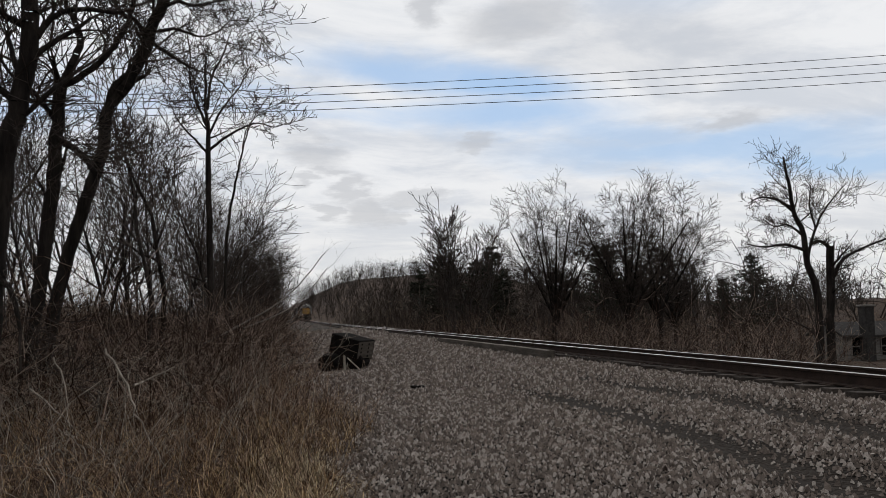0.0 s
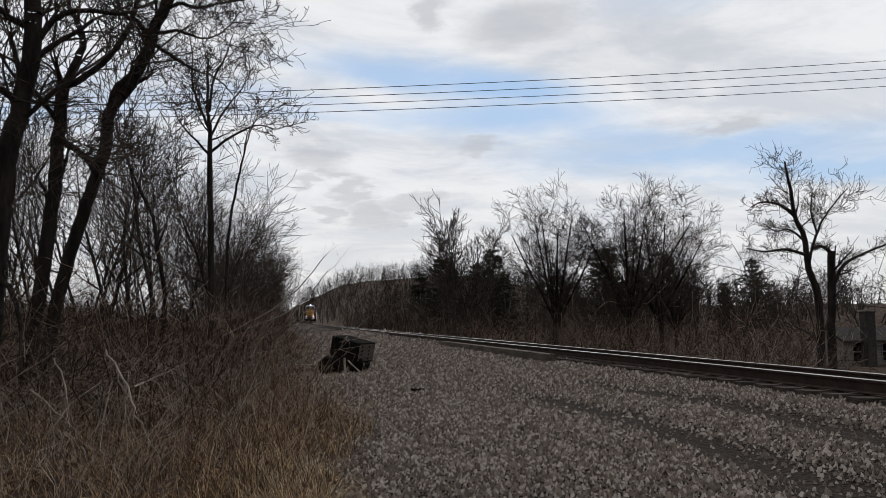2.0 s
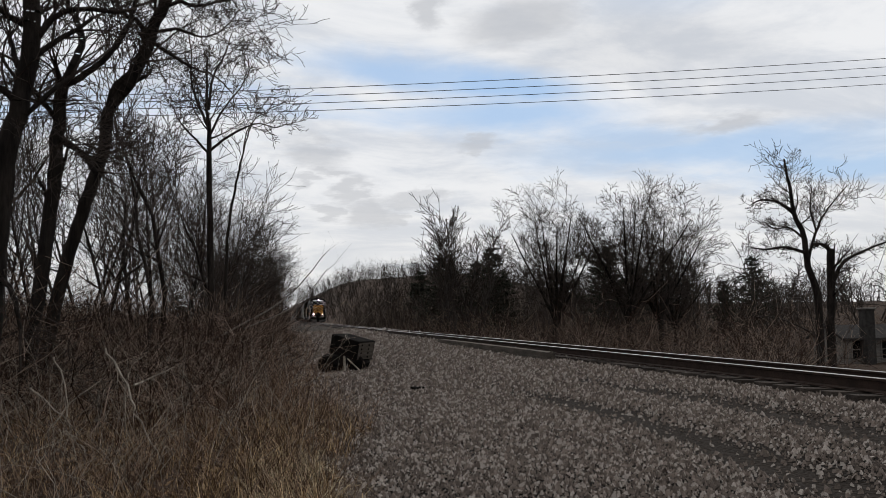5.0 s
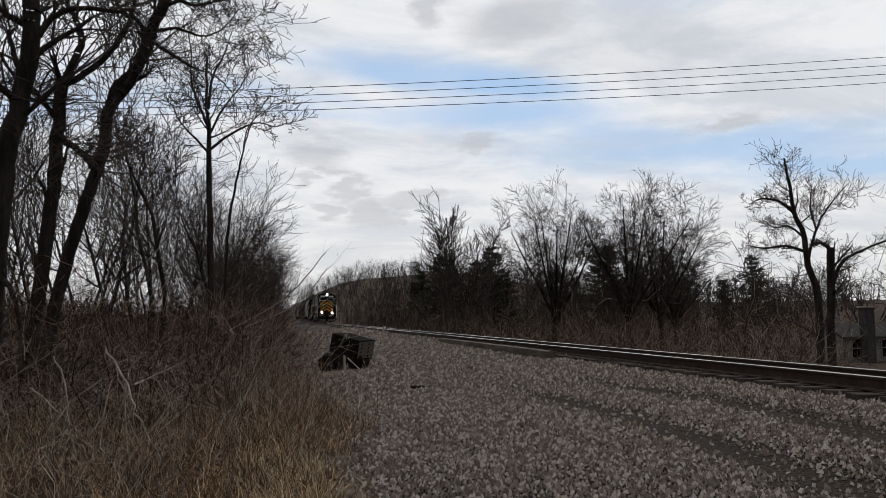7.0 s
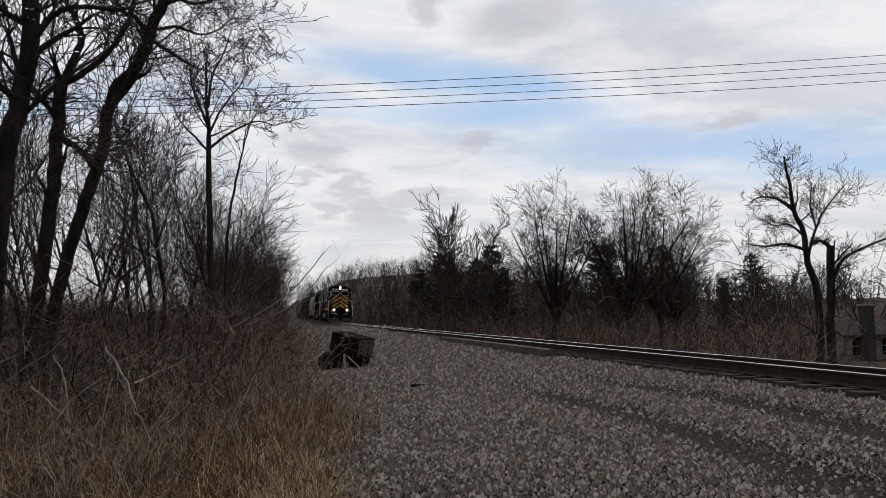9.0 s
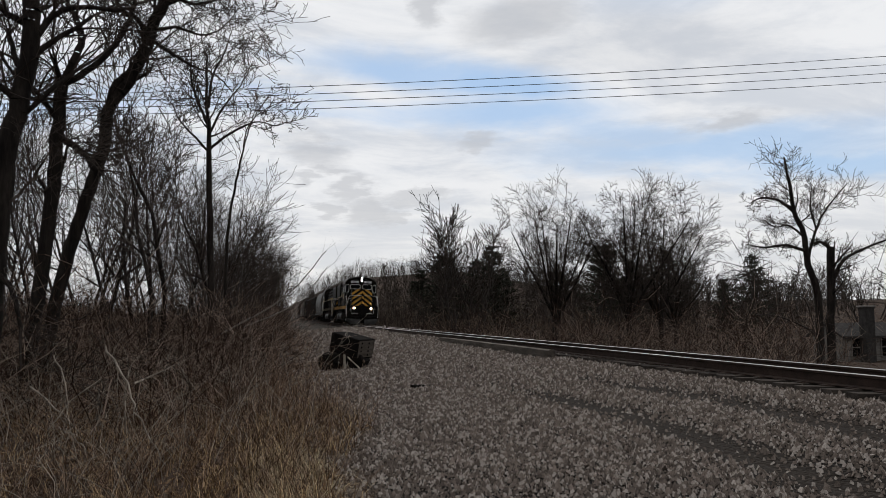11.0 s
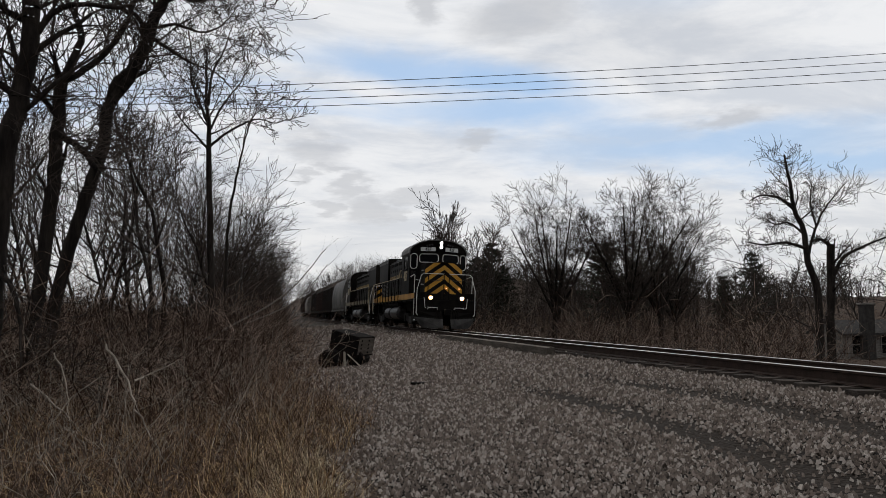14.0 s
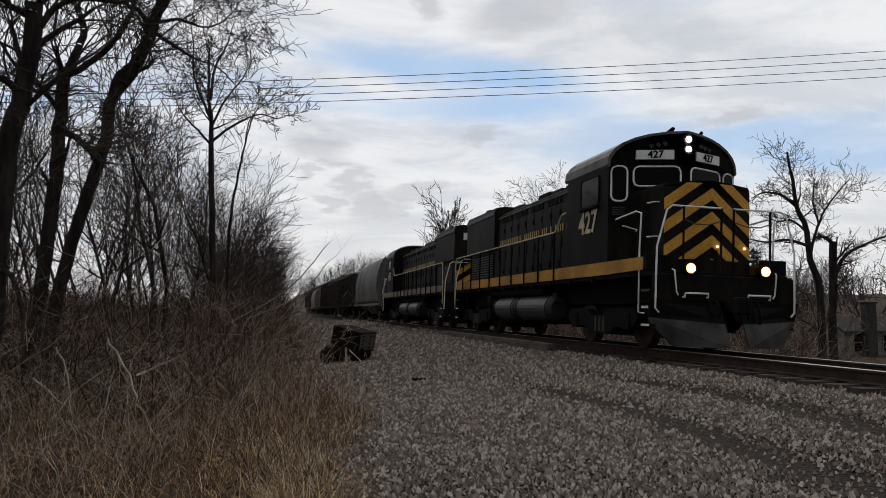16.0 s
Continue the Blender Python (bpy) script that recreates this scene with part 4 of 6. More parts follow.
    for y in (2.5, length - 2.5):
        truck(top, y, wheels, 0.89)
    return top, wheels


TRAIN = []   # thing, wheelsets, distance behind the leading lamps, turned round
lead, lead_w = locomotive("lead_locomotive", "427", 17.8, True, YELLOW_SILL, "black diesel locomotive with yellow chevron nose and lit lamps")
TRAIN.append((lead, lead_w, 0.0, False))
second, second_w = locomotive("second_locomotive", "430", 20.2, False, SILL, "black diesel locomotive running long hood first behind another")
TRAIN.append((second, second_w, 37.5, True))
CARS = [("covered_hopper", "tub", 17.4, 4.35, HOPPER, "grey covered hopper car with bowed sides", "hopper car"),
        ("hopper_car", "open", 16.6, 3.95, DARKCAR, "dark ribbed open hopper car", "hopper car"),
        ("hopper_car", "open", 16.6, 4.0, REDCAR, "dark brown ribbed open hopper car", "hopper car"),
        ("boxcar", "box", 17.0, 4.3, DARKCAR, "dark boxcar with ribbed sides", "boxcar"),
        ("hopper_car", "open", 16.6, 3.95, PALECAR, "pale grey ribbed open hopper car", "hopper car"),
        ("covered_hopper", "tub", 17.4, 4.35, PALECAR, "pale covered hopper car far down the train", "hopper car"),
        ("boxcar", "box", 17.0, 4.3, REDCAR, "brown boxcar with ribbed sides", "boxcar"),
        ("hopper_car", "open", 16.6, 3.95, DARKCAR, "dark ribbed open hopper car", "hopper car")]
at = 38.1
for nm, kind, length, height, mat, label, cat in CARS:
    ob, w = freight_car(nm, label, kind, length, height, mat, cat)
    tagged(ob, group="freight cars of the train")
    TRAIN.append((ob, w, at, False))
    at += length + 0.1

LEAD_AT = [(0, 213.98), (2, 188.1), (4, 162.06), (5.25, 146.0), (6.5, 130.04), (7, 123.64), (7.5, 117.21), (8, 110.83), (8.5, 104.56), (9, 98.41), (10.25, 83.2), (11.5, 68.04),
           (12, 62.01), (12.5, 55.98), (13, 50.01), (13.5, 44.07), (14, 38.1), (14.5, 32.03), (15, 25.91), (15.5, 19.82), (16, 13.63)]


def lead_y(t):
    return float(np.interp(t, [r[0] for r in LEAD_AT], [r[1] for r in LEAD_AT]))


def on_track(y, turned):
    """The pose of a vehicle whose front is at y, leaning with the canted rails."""
    yaw = -math.degrees(2 * BEND * min(max(y, 0), 400))
    m = pose(float(track_x(y)), y, float(track_z(y)), 0, math.degrees(CANT), yaw)
    return m @ pose(0, 0, 0, 0, 0, 180) if turned else m


def motions():
    for thing, wheels, behind, turned in TRAIN:
        walk(thing, [(t, on_track(y + behind, turned)) for t, y in LEAD_AT])
        steps = [i / 30 for i in range(0, 481)]
        for ob, y in wheels:
            walk(ob, [(t, pose(0, y, 0.5, math.degrees((13.0 - lead_y(t)) / 0.5) * (-1 if turned else 1))) for t in steps])


# ---- woods ----
def grow(rng, segs, p, d, length, r, level, last, up=0.12, wander=0.16, kids=(7, 6, 5, 4), spread=(35, 65), first=0.25, tip=0.25, ratio=0.55):
    """One limb as tapered pieces, and its side limbs down to the last level."""
    step = max(length / (9 if level == 0 else 6 if level == 1 else 4), 0.06)
    n = max(2, int(length / step))
    d = Vector(d).normalized()
    p = Vector(p)
    nodes = []
    for i in range(n):
        d = (d + Vector((rng.gauss(0, wander), rng.gauss(0, wander), rng.gauss(0, wander) * 0.6 + up))).normalized()
        q = p + d * step
        ra, rb = (r * (1 - (1 - tip) * k / n) for k in (i, i + 1))
        segs.append((p.x, p.y, p.z, q.x, q.y, q.z, ra, rb))
        nodes.append((p, q, d, rb))
        p = q
    if level < last:
        for k in range(kids[level]):
            f = first + (1 - first) * (k + rng.random()) / kids[level]
            i = min(int(f * n), n - 1)
            a, b, dd, rr = nodes[i]
            side = dd.orthogonal().normalized()
            side.rotate(Matrix.Rotation(rng.uniform(0, 6.283), 3, dd))
            ang = radians(rng.uniform(*spread))
            nd = dd * math.cos(ang) + side * math.sin(ang)
            ln = length * rng.uniform(0.7, 1.3) * (ratio if level == 0 else 0.66) * (1.15 - 0.5 * f)
            grow(rng, segs, a.lerp(b, rng.random()), nd, ln, min(rr * 0.72, r * 0.5), level + 1, last, up, wander, kids, spread, 0.15, tip, ratio)
    return nodes


def limb(rng, segs, pts, r0, r1, last=3, kids=(9, 6, 5), up=0.1, twig=0.5, first=0.2, ratio=0.5, spread=(30, 70), least=0.0, wander=0.11):
    """A limb along a few given places, smoothly bent, with side limbs."""
    pts = [Vector(p) for p in pts]
    line = []
    for i in range(len(pts) - 1):
        p0, p1, p2, p3 = pts[max(i - 1, 0)], pts[i], pts[i + 1], pts[min(i + 2, len(pts) - 1)]
        for k in range(5):
            t = k / 5
            line.append(0.5 * ((2 * p1) + (p2 - p0) * t + (2 * p0 - 5 * p1 + 4 * p2 - p3) * t * t + (3 * p1 - p0 - 3 * p2 + p3) * t ** 3))
    line.append(pts[-1])
    n = len(line) - 1
    total = sum((b - a).length for a, b in zip(line, line[1:]))
    for i in range(n):
        a, b = line[i], line[i + 1]
        jit = Vector((rng.gauss(0, 0.012), rng.gauss(0, 0.012), 0))
        line[i + 1] = b + jit
        b = line[i + 1]
        ra, rb = (r0 + (r1 - r0) * k / n for k in (i, i + 1))
        segs.append((*a, *b, ra, rb))
    for k in range(kids[0]):
        f = first + (1 - first) * (k + rng.random()) / kids[0]
        i = min(int(f * n), n - 1)
        d = (line[i + 1] - line[i]).normalized()
        side = d.orthogonal().normalized()
        side.rotate(Matrix.Rotation(rng.uniform(0, 6.283), 3, d))
        ang = radians(rng.uniform(*spread))
        rr = r0 + (r1 - r0) * f
        grow(rng, segs, line[i], d * math.cos(ang) + side * math.sin(ang), max(total * ratio * twig, least) * rng.uniform(0.45, 1.25), rr * rng.uniform(0.25, 0.5), 1, last, up, wander, kids, spread, 0.12, 0.25, 0.66)


def tree_parts(name, segs, parent, bark, twig, split=0.03, thin=0.0, sides=6):
    """Trunk and limbs as one mesh, the fine crown as another."""
    s = np.array(segs)
    s[:, 6:] = np.maximum(s[:, 6:], thin)
    big = s[:, 6] >= split
    for nm, q, n, mat in (("trunk", s[big], sides, bark), ("crown", s[~big], 3, twig)):
        if len(q):
            ext = (q[:, 3:6] - q[:, 0:3]) * 0.04
            v, f = rods(q[:, 0:3] - ext, q[:, 3:6] + ext, q[:, 6], q[:, 7], n)
            part(nm, fast_mesh(nm, v, f, nm == "trunk"), mat, parent, "" if nm == "trunk" else "bare fine twigs")


def root(x, y, sink=0.15):
    return (x, y, float(ground_z(x, y)) - sink)


def near_trees():
    rng = random.Random(11)
    web = dict(last=4, kids=(8, 5, 3, 2), up=0.05, spread=(28, 62), ratio=0.62, least=1.4, wander=0.20)

    def guided(label, limbs, thin, **other):
        """One tree from its trunk and main limbs: places, radii, where side limbs begin, their reach."""
        t = tagged(new("tree"), label, "tree")
        segs = []
        for pts, r0, r1, first, reach in limbs:
            limb(rng, segs, pts, r0, r1, first=first, twig=reach, **{**web, **other})
        tree_parts("tree", segs, t, BARK_DARK, TWIG, thin=thin, sides=9)

    guided("thick dark bare tree leaning over the brush", [
        ([root(-4.3, 13.5), (-4.17, 13.5, 0.3), (-4.09, 13.5, 1.9), (-4.0, 13.5, 3.3), (-3.83, 13.5, 4.3), (-3.72, 13.5, 5.0), (-3.7, 13.5, 5.6), (-3.71, 13.5, 6.2), (-3.6, 13.6, 8.2)], 0.175, 0.12, 0.4, 0.38),
        ([(-3.66, 13.5, 5.3), (-3.4, 13.5, 5.67), (-3.17, 13.5, 5.85), (-2.87, 13.5, 5.9), (-2.4, 13.5, 5.89), (-2.09, 13.6, 6.06), (-1.7, 13.7, 6.35)], 0.055, 0.02, 0.25, 0.9),
        ([(-3.75, 13.5, 5.55), (-4.0, 13.4, 5.66), (-4.2, 13.3, 5.8), (-4.6, 13.2, 6.0)], 0.06, 0.03, 0.3, 1.2),
        ([(-3.85, 13.5, 4.25), (-4.03, 13.4, 4.46), (-4.4, 13.3, 4.6), (-5.0, 13.2, 5.0)], 0.07, 0.03, 0.3, 1.0),
        ([(-3.98, 13.5, 2.6), (-3.6, 13.4, 3.0), (-3.3, 13.3, 3.5), (-2.9, 13.2, 3.7)], 0.03, 0.01, 0.2, 0.9),
        ([(-4.0, 13.5, 1.5), (-3.8, 13.2, 1.4), (-3.6, 13.0, 0.9), (-3.5, 12.9, 0.1)], 0.05, 0.02, 0.3, 0.6)], 0.0055)
    guided("dark bare tree forking into two spreading limbs", [
        ([root(-4.65, 17), (-4.4, 17, 0.95), (-4.22, 17, 2.7), (-4.13, 17, 4.0), (-4.07, 17, 5.2), (-4.04, 17, 5.65)], 0.14, 0.12, 0.35, 0.35),
        ([(-4.04, 17, 5.55), (-3.63, 17, 5.84), (-3.29, 17, 6.15), (-3.05, 17, 6.46), (-2.86, 17, 6.85), (-2.73, 17, 7.24), (-2.4, 17.2, 8.6)], 0.072, 0.035, 0.15, 0.6),
        ([(-4.04, 17, 5.6), (-3.83, 17, 6.09), (-3.71, 17, 6.42), (-3.75, 17, 6.74), (-3.87, 17, 7.05), (-4.0, 17, 7.36), (-4.2, 17, 8.6)], 0.085, 0.04, 0.15, 0.6),
        ([(-4.15, 17, 4.6), (-3.9, 16.9, 4.39), (-3.58, 16.8, 4.17), (-3.3, 16.7, 3.77)], 0.075, 0.05, 0.3, 0.6),
        ([(-4.1, 17, 4.8), (-4.5, 16.9, 5.4), (-4.9, 16.8, 5.7), (-5.3, 16.7, 6.4)], 0.06, 0.02, 0.2, 0.8)], 0.0065)
    guided("leaning bare tree with a crooked forked trunk", [
        ([root(-4.75, 18.5), (-4.62, 18.5, -0.1), (-4.23, 18.5, 2.0), (-3.87, 18.5, 3.4), (-3.54, 18.5, 4.5), (-3.47, 18.5, 5.37), (-3.3, 18.5, 5.74), (-3.04, 18.5, 6.1), (-2.8, 18.5, 6.63), (-2.63, 18.5, 7.0), (-2.54, 18.5, 7.48), (-2.31, 18.5, 7.97), (-1.9, 18.6, 9.4)], 0.14, 0.12, 0.55, 0.28),
        ([(-3.45, 18.5, 5.45), (-3.32, 18.45, 6.0), (-2.98, 18.45, 6.4), (-2.7, 18.5, 6.9)], 0.075, 0.065, 0.5, 0.3),
        ([(-2.6, 18.5, 7.12), (-2.35, 18.5, 6.98), (-2.02, 18.5, 6.77), (-1.62, 18.5, 6.55), (-1.18, 18.6, 6.42), (-0.8, 18.7, 6.07)], 0.05, 0.015, 0.2, 0.7),
        ([(-2.37, 18.5, 7.9), (-1.98, 18.5, 8.09), (-1.64, 18.5, 8.02), (-1.08, 18.5, 8.18), (-0.57, 18.6, 8.33)], 0.05, 0.018, 0.2, 0.8),
        ([(-2.55, 18.5, 7.3), (-2.08, 18.5, 7.45), (-1.52, 18.5, 7.31), (-1.13, 18.6, 7.46), (-0.8, 18.7, 7.8), (-0.3, 18.8, 7.85)], 0.04, 0.012, 0.2, 0.7),
        ([(-2.66, 18.5, 7.2), (-2.9, 18.5, 7.6), (-3.12, 18.5, 7.67), (-3.29, 18.5, 7.9), (-3.4, 18.5, 8.4)], 0.06, 0.03, 0.2, 0.8),
        ([(-2.5, 18.5, 7.5), (-2.3, 18.6, 8.3), (-1.7, 18.8, 8.9), (-0.9, 19, 9.2)], 0.06, 0.02, 0.2, 0.7)], 0.0065)
    guided("slender grey bare tree with many spreading limbs", [
        ([root(-1.7, 27), (-1.79, 27, 3.3), (-1.88, 27, 6.3), (-1.89, 27, 7.2), (-1.99, 27, 8.0), (-1.97, 27, 9.6)], 0.12, 0.03, 0.45, 0.3),
        ([(-1.89, 27, 7.1), (-2.25, 27, 8.0), (-2.49, 27, 8.85), (-2.5, 27.1, 9.7), (-2.64, 27.2, 10.5)], 0.05, 0.015, 0.15, 0.6),
        ([(-1.92, 27, 7.8), (-1.79, 27, 8.9), (-1.4, 27.1, 9.8), (-1.2, 27.2, 10.6)], 0.05, 0.015, 0.15, 0.6),
        ([(-1.87, 27, 6.4), (-1.37, 27, 6.84), (-0.79, 27, 7.21), (-0.29, 27, 7.4), (0.3, 27, 7.29), (0.68, 27, 7.48)], 0.05, 0.012, 0.25, 0.5),
        ([(-1.86, 27, 6.3), (-2.32, 27, 6.79), (-2.81, 27, 7.34), (-3.13, 27, 8.0)], 0.045, 0.014, 0.2, 0.7),
        ([(-1.88, 27, 6.9), (-1.5, 27.2, 7.8), (-0.9, 27.3, 8.7), (-0.5, 27.4, 9.6)], 0.045, 0.012, 0.2, 0.6)], 0.0085, kids=(7, 4, 2, 2), least=1.1)
    guided("thin bare tree reaching out over the verge", [
        ([root(-1.25, 26), (-1.25, 26, 0.9), (-1.21, 26, 3.4), (-1.0, 26, 5.0), (-0.83, 26, 5.8), (-0.58, 26, 6.9), (-0.32, 26, 7.5), (0.12, 26, 8.1)], 0.055, 0.012, 0.5, 0.2),
        ([(-0.75, 26, 6.3), (-0.6, 26, 7.0), (-0.19, 26, 7.5), (0.32, 26, 7.8)], 0.025, 0.01, 0.3, 0.4)], 0.0085, kids=(7, 3, 2), last=3, least=0.9)


near_trees()


def pattern_tree(seed, height, r, last=3, kids=(16, 8, 5), up=0.14, spread=(30, 60), first=0.25, ratio=0.45, stems=1, fan=0.0, thin=0.008, bark=BARK, twig=TWIG, wander=0.10):
    """A bare tree round its own base, kept to copy from."""
    rng = random.Random(seed)
    t = new("tree")
    s = []
    for k in range(stems):
        a = 6.283 * k / stems + rng.random()
        d = Vector((fan * math.cos(a), fan * math.sin(a), 1))
        grow(rng, s, (0.15 * fan * math.cos(a), 0.15 * fan * math.sin(a), -0.3), d, height * rng.uniform(0.82, 1.0), r * rng.uniform(0.75, 1), 0, last, up * 0.35 + 0.02, wander, kids, spread, first, 0.12, ratio)
    tree_parts("tree", s, t, bark, twig, thin=thin)
    return t


def dome_tree(seed, height, radius, trunk=0.30):
    """A broad tree: a short bole that breaks into many arching limbs."""
    rng = random.Random(seed)
    t = new("tree")
    s = []
    fork = height * 0.27
    limb(rng, s, [(0, 0, -0.4), (0.1, 0, fork * 0.5), (0, 0.1, fork)], trunk, trunk * 0.8, 2, (2, 2, 2), first=0.8, twig=0.4)
    n = 8
    for k in range(n):
        a = 6.283 * k / n + rng.uniform(-0.3, 0.3)
        out = radius * (rng.uniform(0.75, 1.05) if k % 4 else 0.3)
        c, d = math.cos(a), math.sin(a)
        hi = height * (rng.uniform(0.80, 0.93) if k % 4 else 1.0)
        b = fork * rng.uniform(0.75, 1.05)
        limb(rng, s, [(0, 0, b), (c * out * 0.28, d * out * 0.28, b + (hi - b) * 0.30), (c * out * 0.62, d * out * 0.62, b + (hi - b) * 0.62), (c * out, d * out, hi)],
             trunk * rng.uniform(0.45, 0.65), 0.03, 4, (10, 6, 4, 2), up=0.035, first=0.2, twig=0.5, ratio=0.62, spread=(24, 56))
    tree_parts("tree", s, t, BARK_DARK, TWIG, thin=0.013)
    return t


def place(kind, x, y, turn, size, label, group, sink=0.1):
    ob = copy_thing(kind, pose(x, y, float(ground_z(x, y)) - sink, 0, 0, turn))
    ob.scale = (size, size, size)
    return tagged(ob, label, "tree", group)


def planted():
    rng = random.Random(21)
    slim = [pattern_tree(31 + i, 10.5, 0.10, 3, (12, 5, 2), up=0.15, spread=(26, 56), first=0.36, ratio=0.28, thin=0.0095, bark=BARK_DARK, wander=0.12) for i in range(3)]
    fan = [pattern_tree(41 + i, 9.0, 0.09, 3, (10, 5, 3), up=0.14, spread=(26, 55), first=0.22, ratio=0.36, stems=3, fan=0.28, thin=0.0085) for i in range(3)]
    wide = [dome_tree(51 + i, 12.6, 5.3) for i in range(2)]
    tall = [pattern_tree(61 + i, 14.0, 0.20, 3, (16, 5, 3), up=0.16, spread=(25, 52), first=0.2, ratio=0.27, thin=0.026, twig=TWIG) for i in range(2)]
    # the wood beside the near trees
    for i in range(23):
        y = rng.uniform(21, 46)
        x = rng.uniform(-9.5 - (y - 20) * 0.12, -1.9 + (y - 21) * 0.02)
        place(slim[i % 3], x, y, rng.uniform(0, 360), rng.uniform(0.7, 1.15), "slender bare sapling in the brown undergrowth", "saplings of the wood")
    for i in range(11):
        y = rng.uniform(26, 44)
        place(slim[i % 3], rng.uniform(-16, -8), y, rng.uniform(0, 360), rng.uniform(0.9, 1.4), "slender bare sapling in the brown undergrowth", "saplings of the wood")
    # the hedge-like row that runs along the line
    for i in range(22):
        y = 36 + i * 4.4 + rng.uniform(-1.5, 1.5)
        x = float(np.interp(y, [36, 48, 65, 95, 140], [-2.8, -2.4, -1.5, 0.3, 1.8])) + rng.uniform(-1.0, 0.3)
        place(fan[i % 3], x, y, rng.uniform(0, 360), rng.uniform(0.92, 1.12), "bushy bare tree with many upright branches", "trees along the line")
        if i % 2:
            place(fan[(i + 1) % 3], x - rng.uniform(3, 7), y + rng.uniform(-2, 2), rng.uniform(0, 360), rng.uniform(0.9, 1.2), "bushy bare tree with many upright branches", "trees along the line")
    # across the line
    for x, y, k, h in ((22.7, 95, 0, 1.22), (24.3, 96, 1, 1.18), (25.6, 98, 1, 1.08), (21.4, 92, 1, 1.0), (23.4, 99, 0, 1.1), (26.8, 100, 0, 1.12), (20.3, 94, 0, 0.85), (28.5, 104, 0, 0.88), (27.6, 180, 0, 1.0), (33, 178, 1, 0.95), (24, 185, 1, 0.8), (30, 190, 0, 0.85), (37, 150, 1, 0.9), (45, 130, 0, 0.9), (58, 105, 1, 0.8), (52, 90, 0, 0.75), (47, 72, 1, 0.62), (54, 70, 0, 0.55), (43, 62, 0, 0.5), (60, 72, 1, 0.6), (29, 80, 1, 0.64), (33, 84, 0, 0.62), (38, 82, 1, 0.6), (42, 86, 0, 0.6), (46, 84, 1, 0.56), (50, 82, 0, 0.52), (35, 77, 0, 0.55), (49, 66, 1, 0.46), (56, 78, 1, 0.52), (40, 64, 1, 0.5)):
        place(tall[k], x, y, rng.uniform(0, 360), h, "tall bare tree on the far bank", "bare trees across the line")
    for x, y, k, h in ((26.2, 70, 0, 1.02), (31.6, 66, 1, 1.04), (36.2, 69, 0, 0.98), (41.5, 76, 1, 0.72)):
        place(wide[k], x, y, rng.uniform(0, 360), h, "broad bare tree with spreading crown on the bank", "bare trees across the line")
    for k in slim + fan + wide + tall:
        for c in list(k.children):
            bpy.data.objects.remove(c)
        bpy.data.objects.remove(k)


planted()


def pollard():
    """Two old trunks by the house, cut back hard and sprouting."""
    rng = random.Random(5)
    t = tagged(new("tree"), "old cut-back bare tree with upright sprouts near the house", "tree")
    s = []
    kid = dict(twig=0.55, last=3, kids=(17, 5, 3), up=0.16, spread=(40, 85), ratio=0.5)
    limb(rng, s, [root(29.3, 38), (29.3, 38, 1.8), (28.82, 38, 3.4), (28.6, 38, 5.2), (28.1, 38, 6.3), (27.93, 38, 7.7), (27.75, 38, 8.5), (27.65, 38, 9.3)], 0.22, 0.04, first=0.5, **{**kid, "twig": 0.28})
    limb(rng, s, [(28.1, 38, 6.3), (27.26, 38.1, 6.92), (26.23, 38.2, 7.05), (25.5, 38.2, 6.7)], 0.10, 0.02, **kid)
    limb(rng, s, [(28.6, 38, 4.2), (27.3, 37.8, 4.45), (25.92, 37.6, 4.3), (24.68, 37.5, 4.46)], 0.10, 0.02, **kid)
    limb(rng, s, [(28.6, 38, 5.0), (27.9, 38.3, 5.6), (27.2, 38.4, 5.5), (26.5, 38.4, 5.9)], 0.07, 0.02, **kid)
    limb(rng, s, [(28.8, 38, 3.6), (29.6, 38.1, 5.6), (30.6, 38.2, 6.9), (31.8, 38.3, 8.0)], 0.09, 0.02, **kid)
    limb(rng, s, [(29.5, 38.1, 5.4), (29.3, 38.2, 6.6), (29.5, 38.3, 7.9)], 0.06, 0.02, **kid)
    tree_parts("tree", s, t, BARK_DARK, TWIG, thin=0.010, sides=8)
    t = tagged(new("tree"), "topped dark trunk with one long drooping limb", "tree")
    s = []
    limb(rng, s, [root(30.5, 38.6), (30.5, 38.6, 0.0), (30.61, 38.6, 1.2), (30.77, 38.6, 4.45)], 0.24, 0.21, 3, (3, 4, 3), first=0.7)
    limb(rng, s, [(30.75, 38.6, 2.5), (31.2, 38.6, 3.3), (31.83, 38.6, 3.9), (33.34, 38.5, 4.55), (35.3, 38.4, 5.2)], 0.13, 0.04, **{**kid, "twig": 0.35})
    limb(rng, s, [(30.76, 38.6, 4.3), (30.13, 38.5, 4.7), (29.4, 38.4, 4.6)], 0.12, 0.05, **kid)
    tree_parts("tree", s, t, BARK_DARK, TWIG, thin=0.010, sides=8)
    # low arching shrub limbs before the trunks
    t = tagged(new("shrub"), "bare shrub with long low arching limbs on the bank", "shrub")
    s = []
    low = dict(twig=0.3, last=2, kids=(7, 3), up=0.05, spread=(30, 70), ratio=0.5)
    limb(rng, s, [root(28.9, 37), (28.35, 37, -0.5), (26.88, 37, 0.4), (25.23, 37, 0.75), (23.3, 37, 0.4)], 0.06, 0.02, **low)
    limb(rng, s, [root(28.6, 37), (27.94, 37, 1.2), (26.78, 37, 1.7), (25.3, 37, 1.55), (24.4, 37, 0.65)], 0.055, 0.02, **low)
    tree_parts("shrub", s, t, BARK, TWIG, thin=0.012)


pollard()


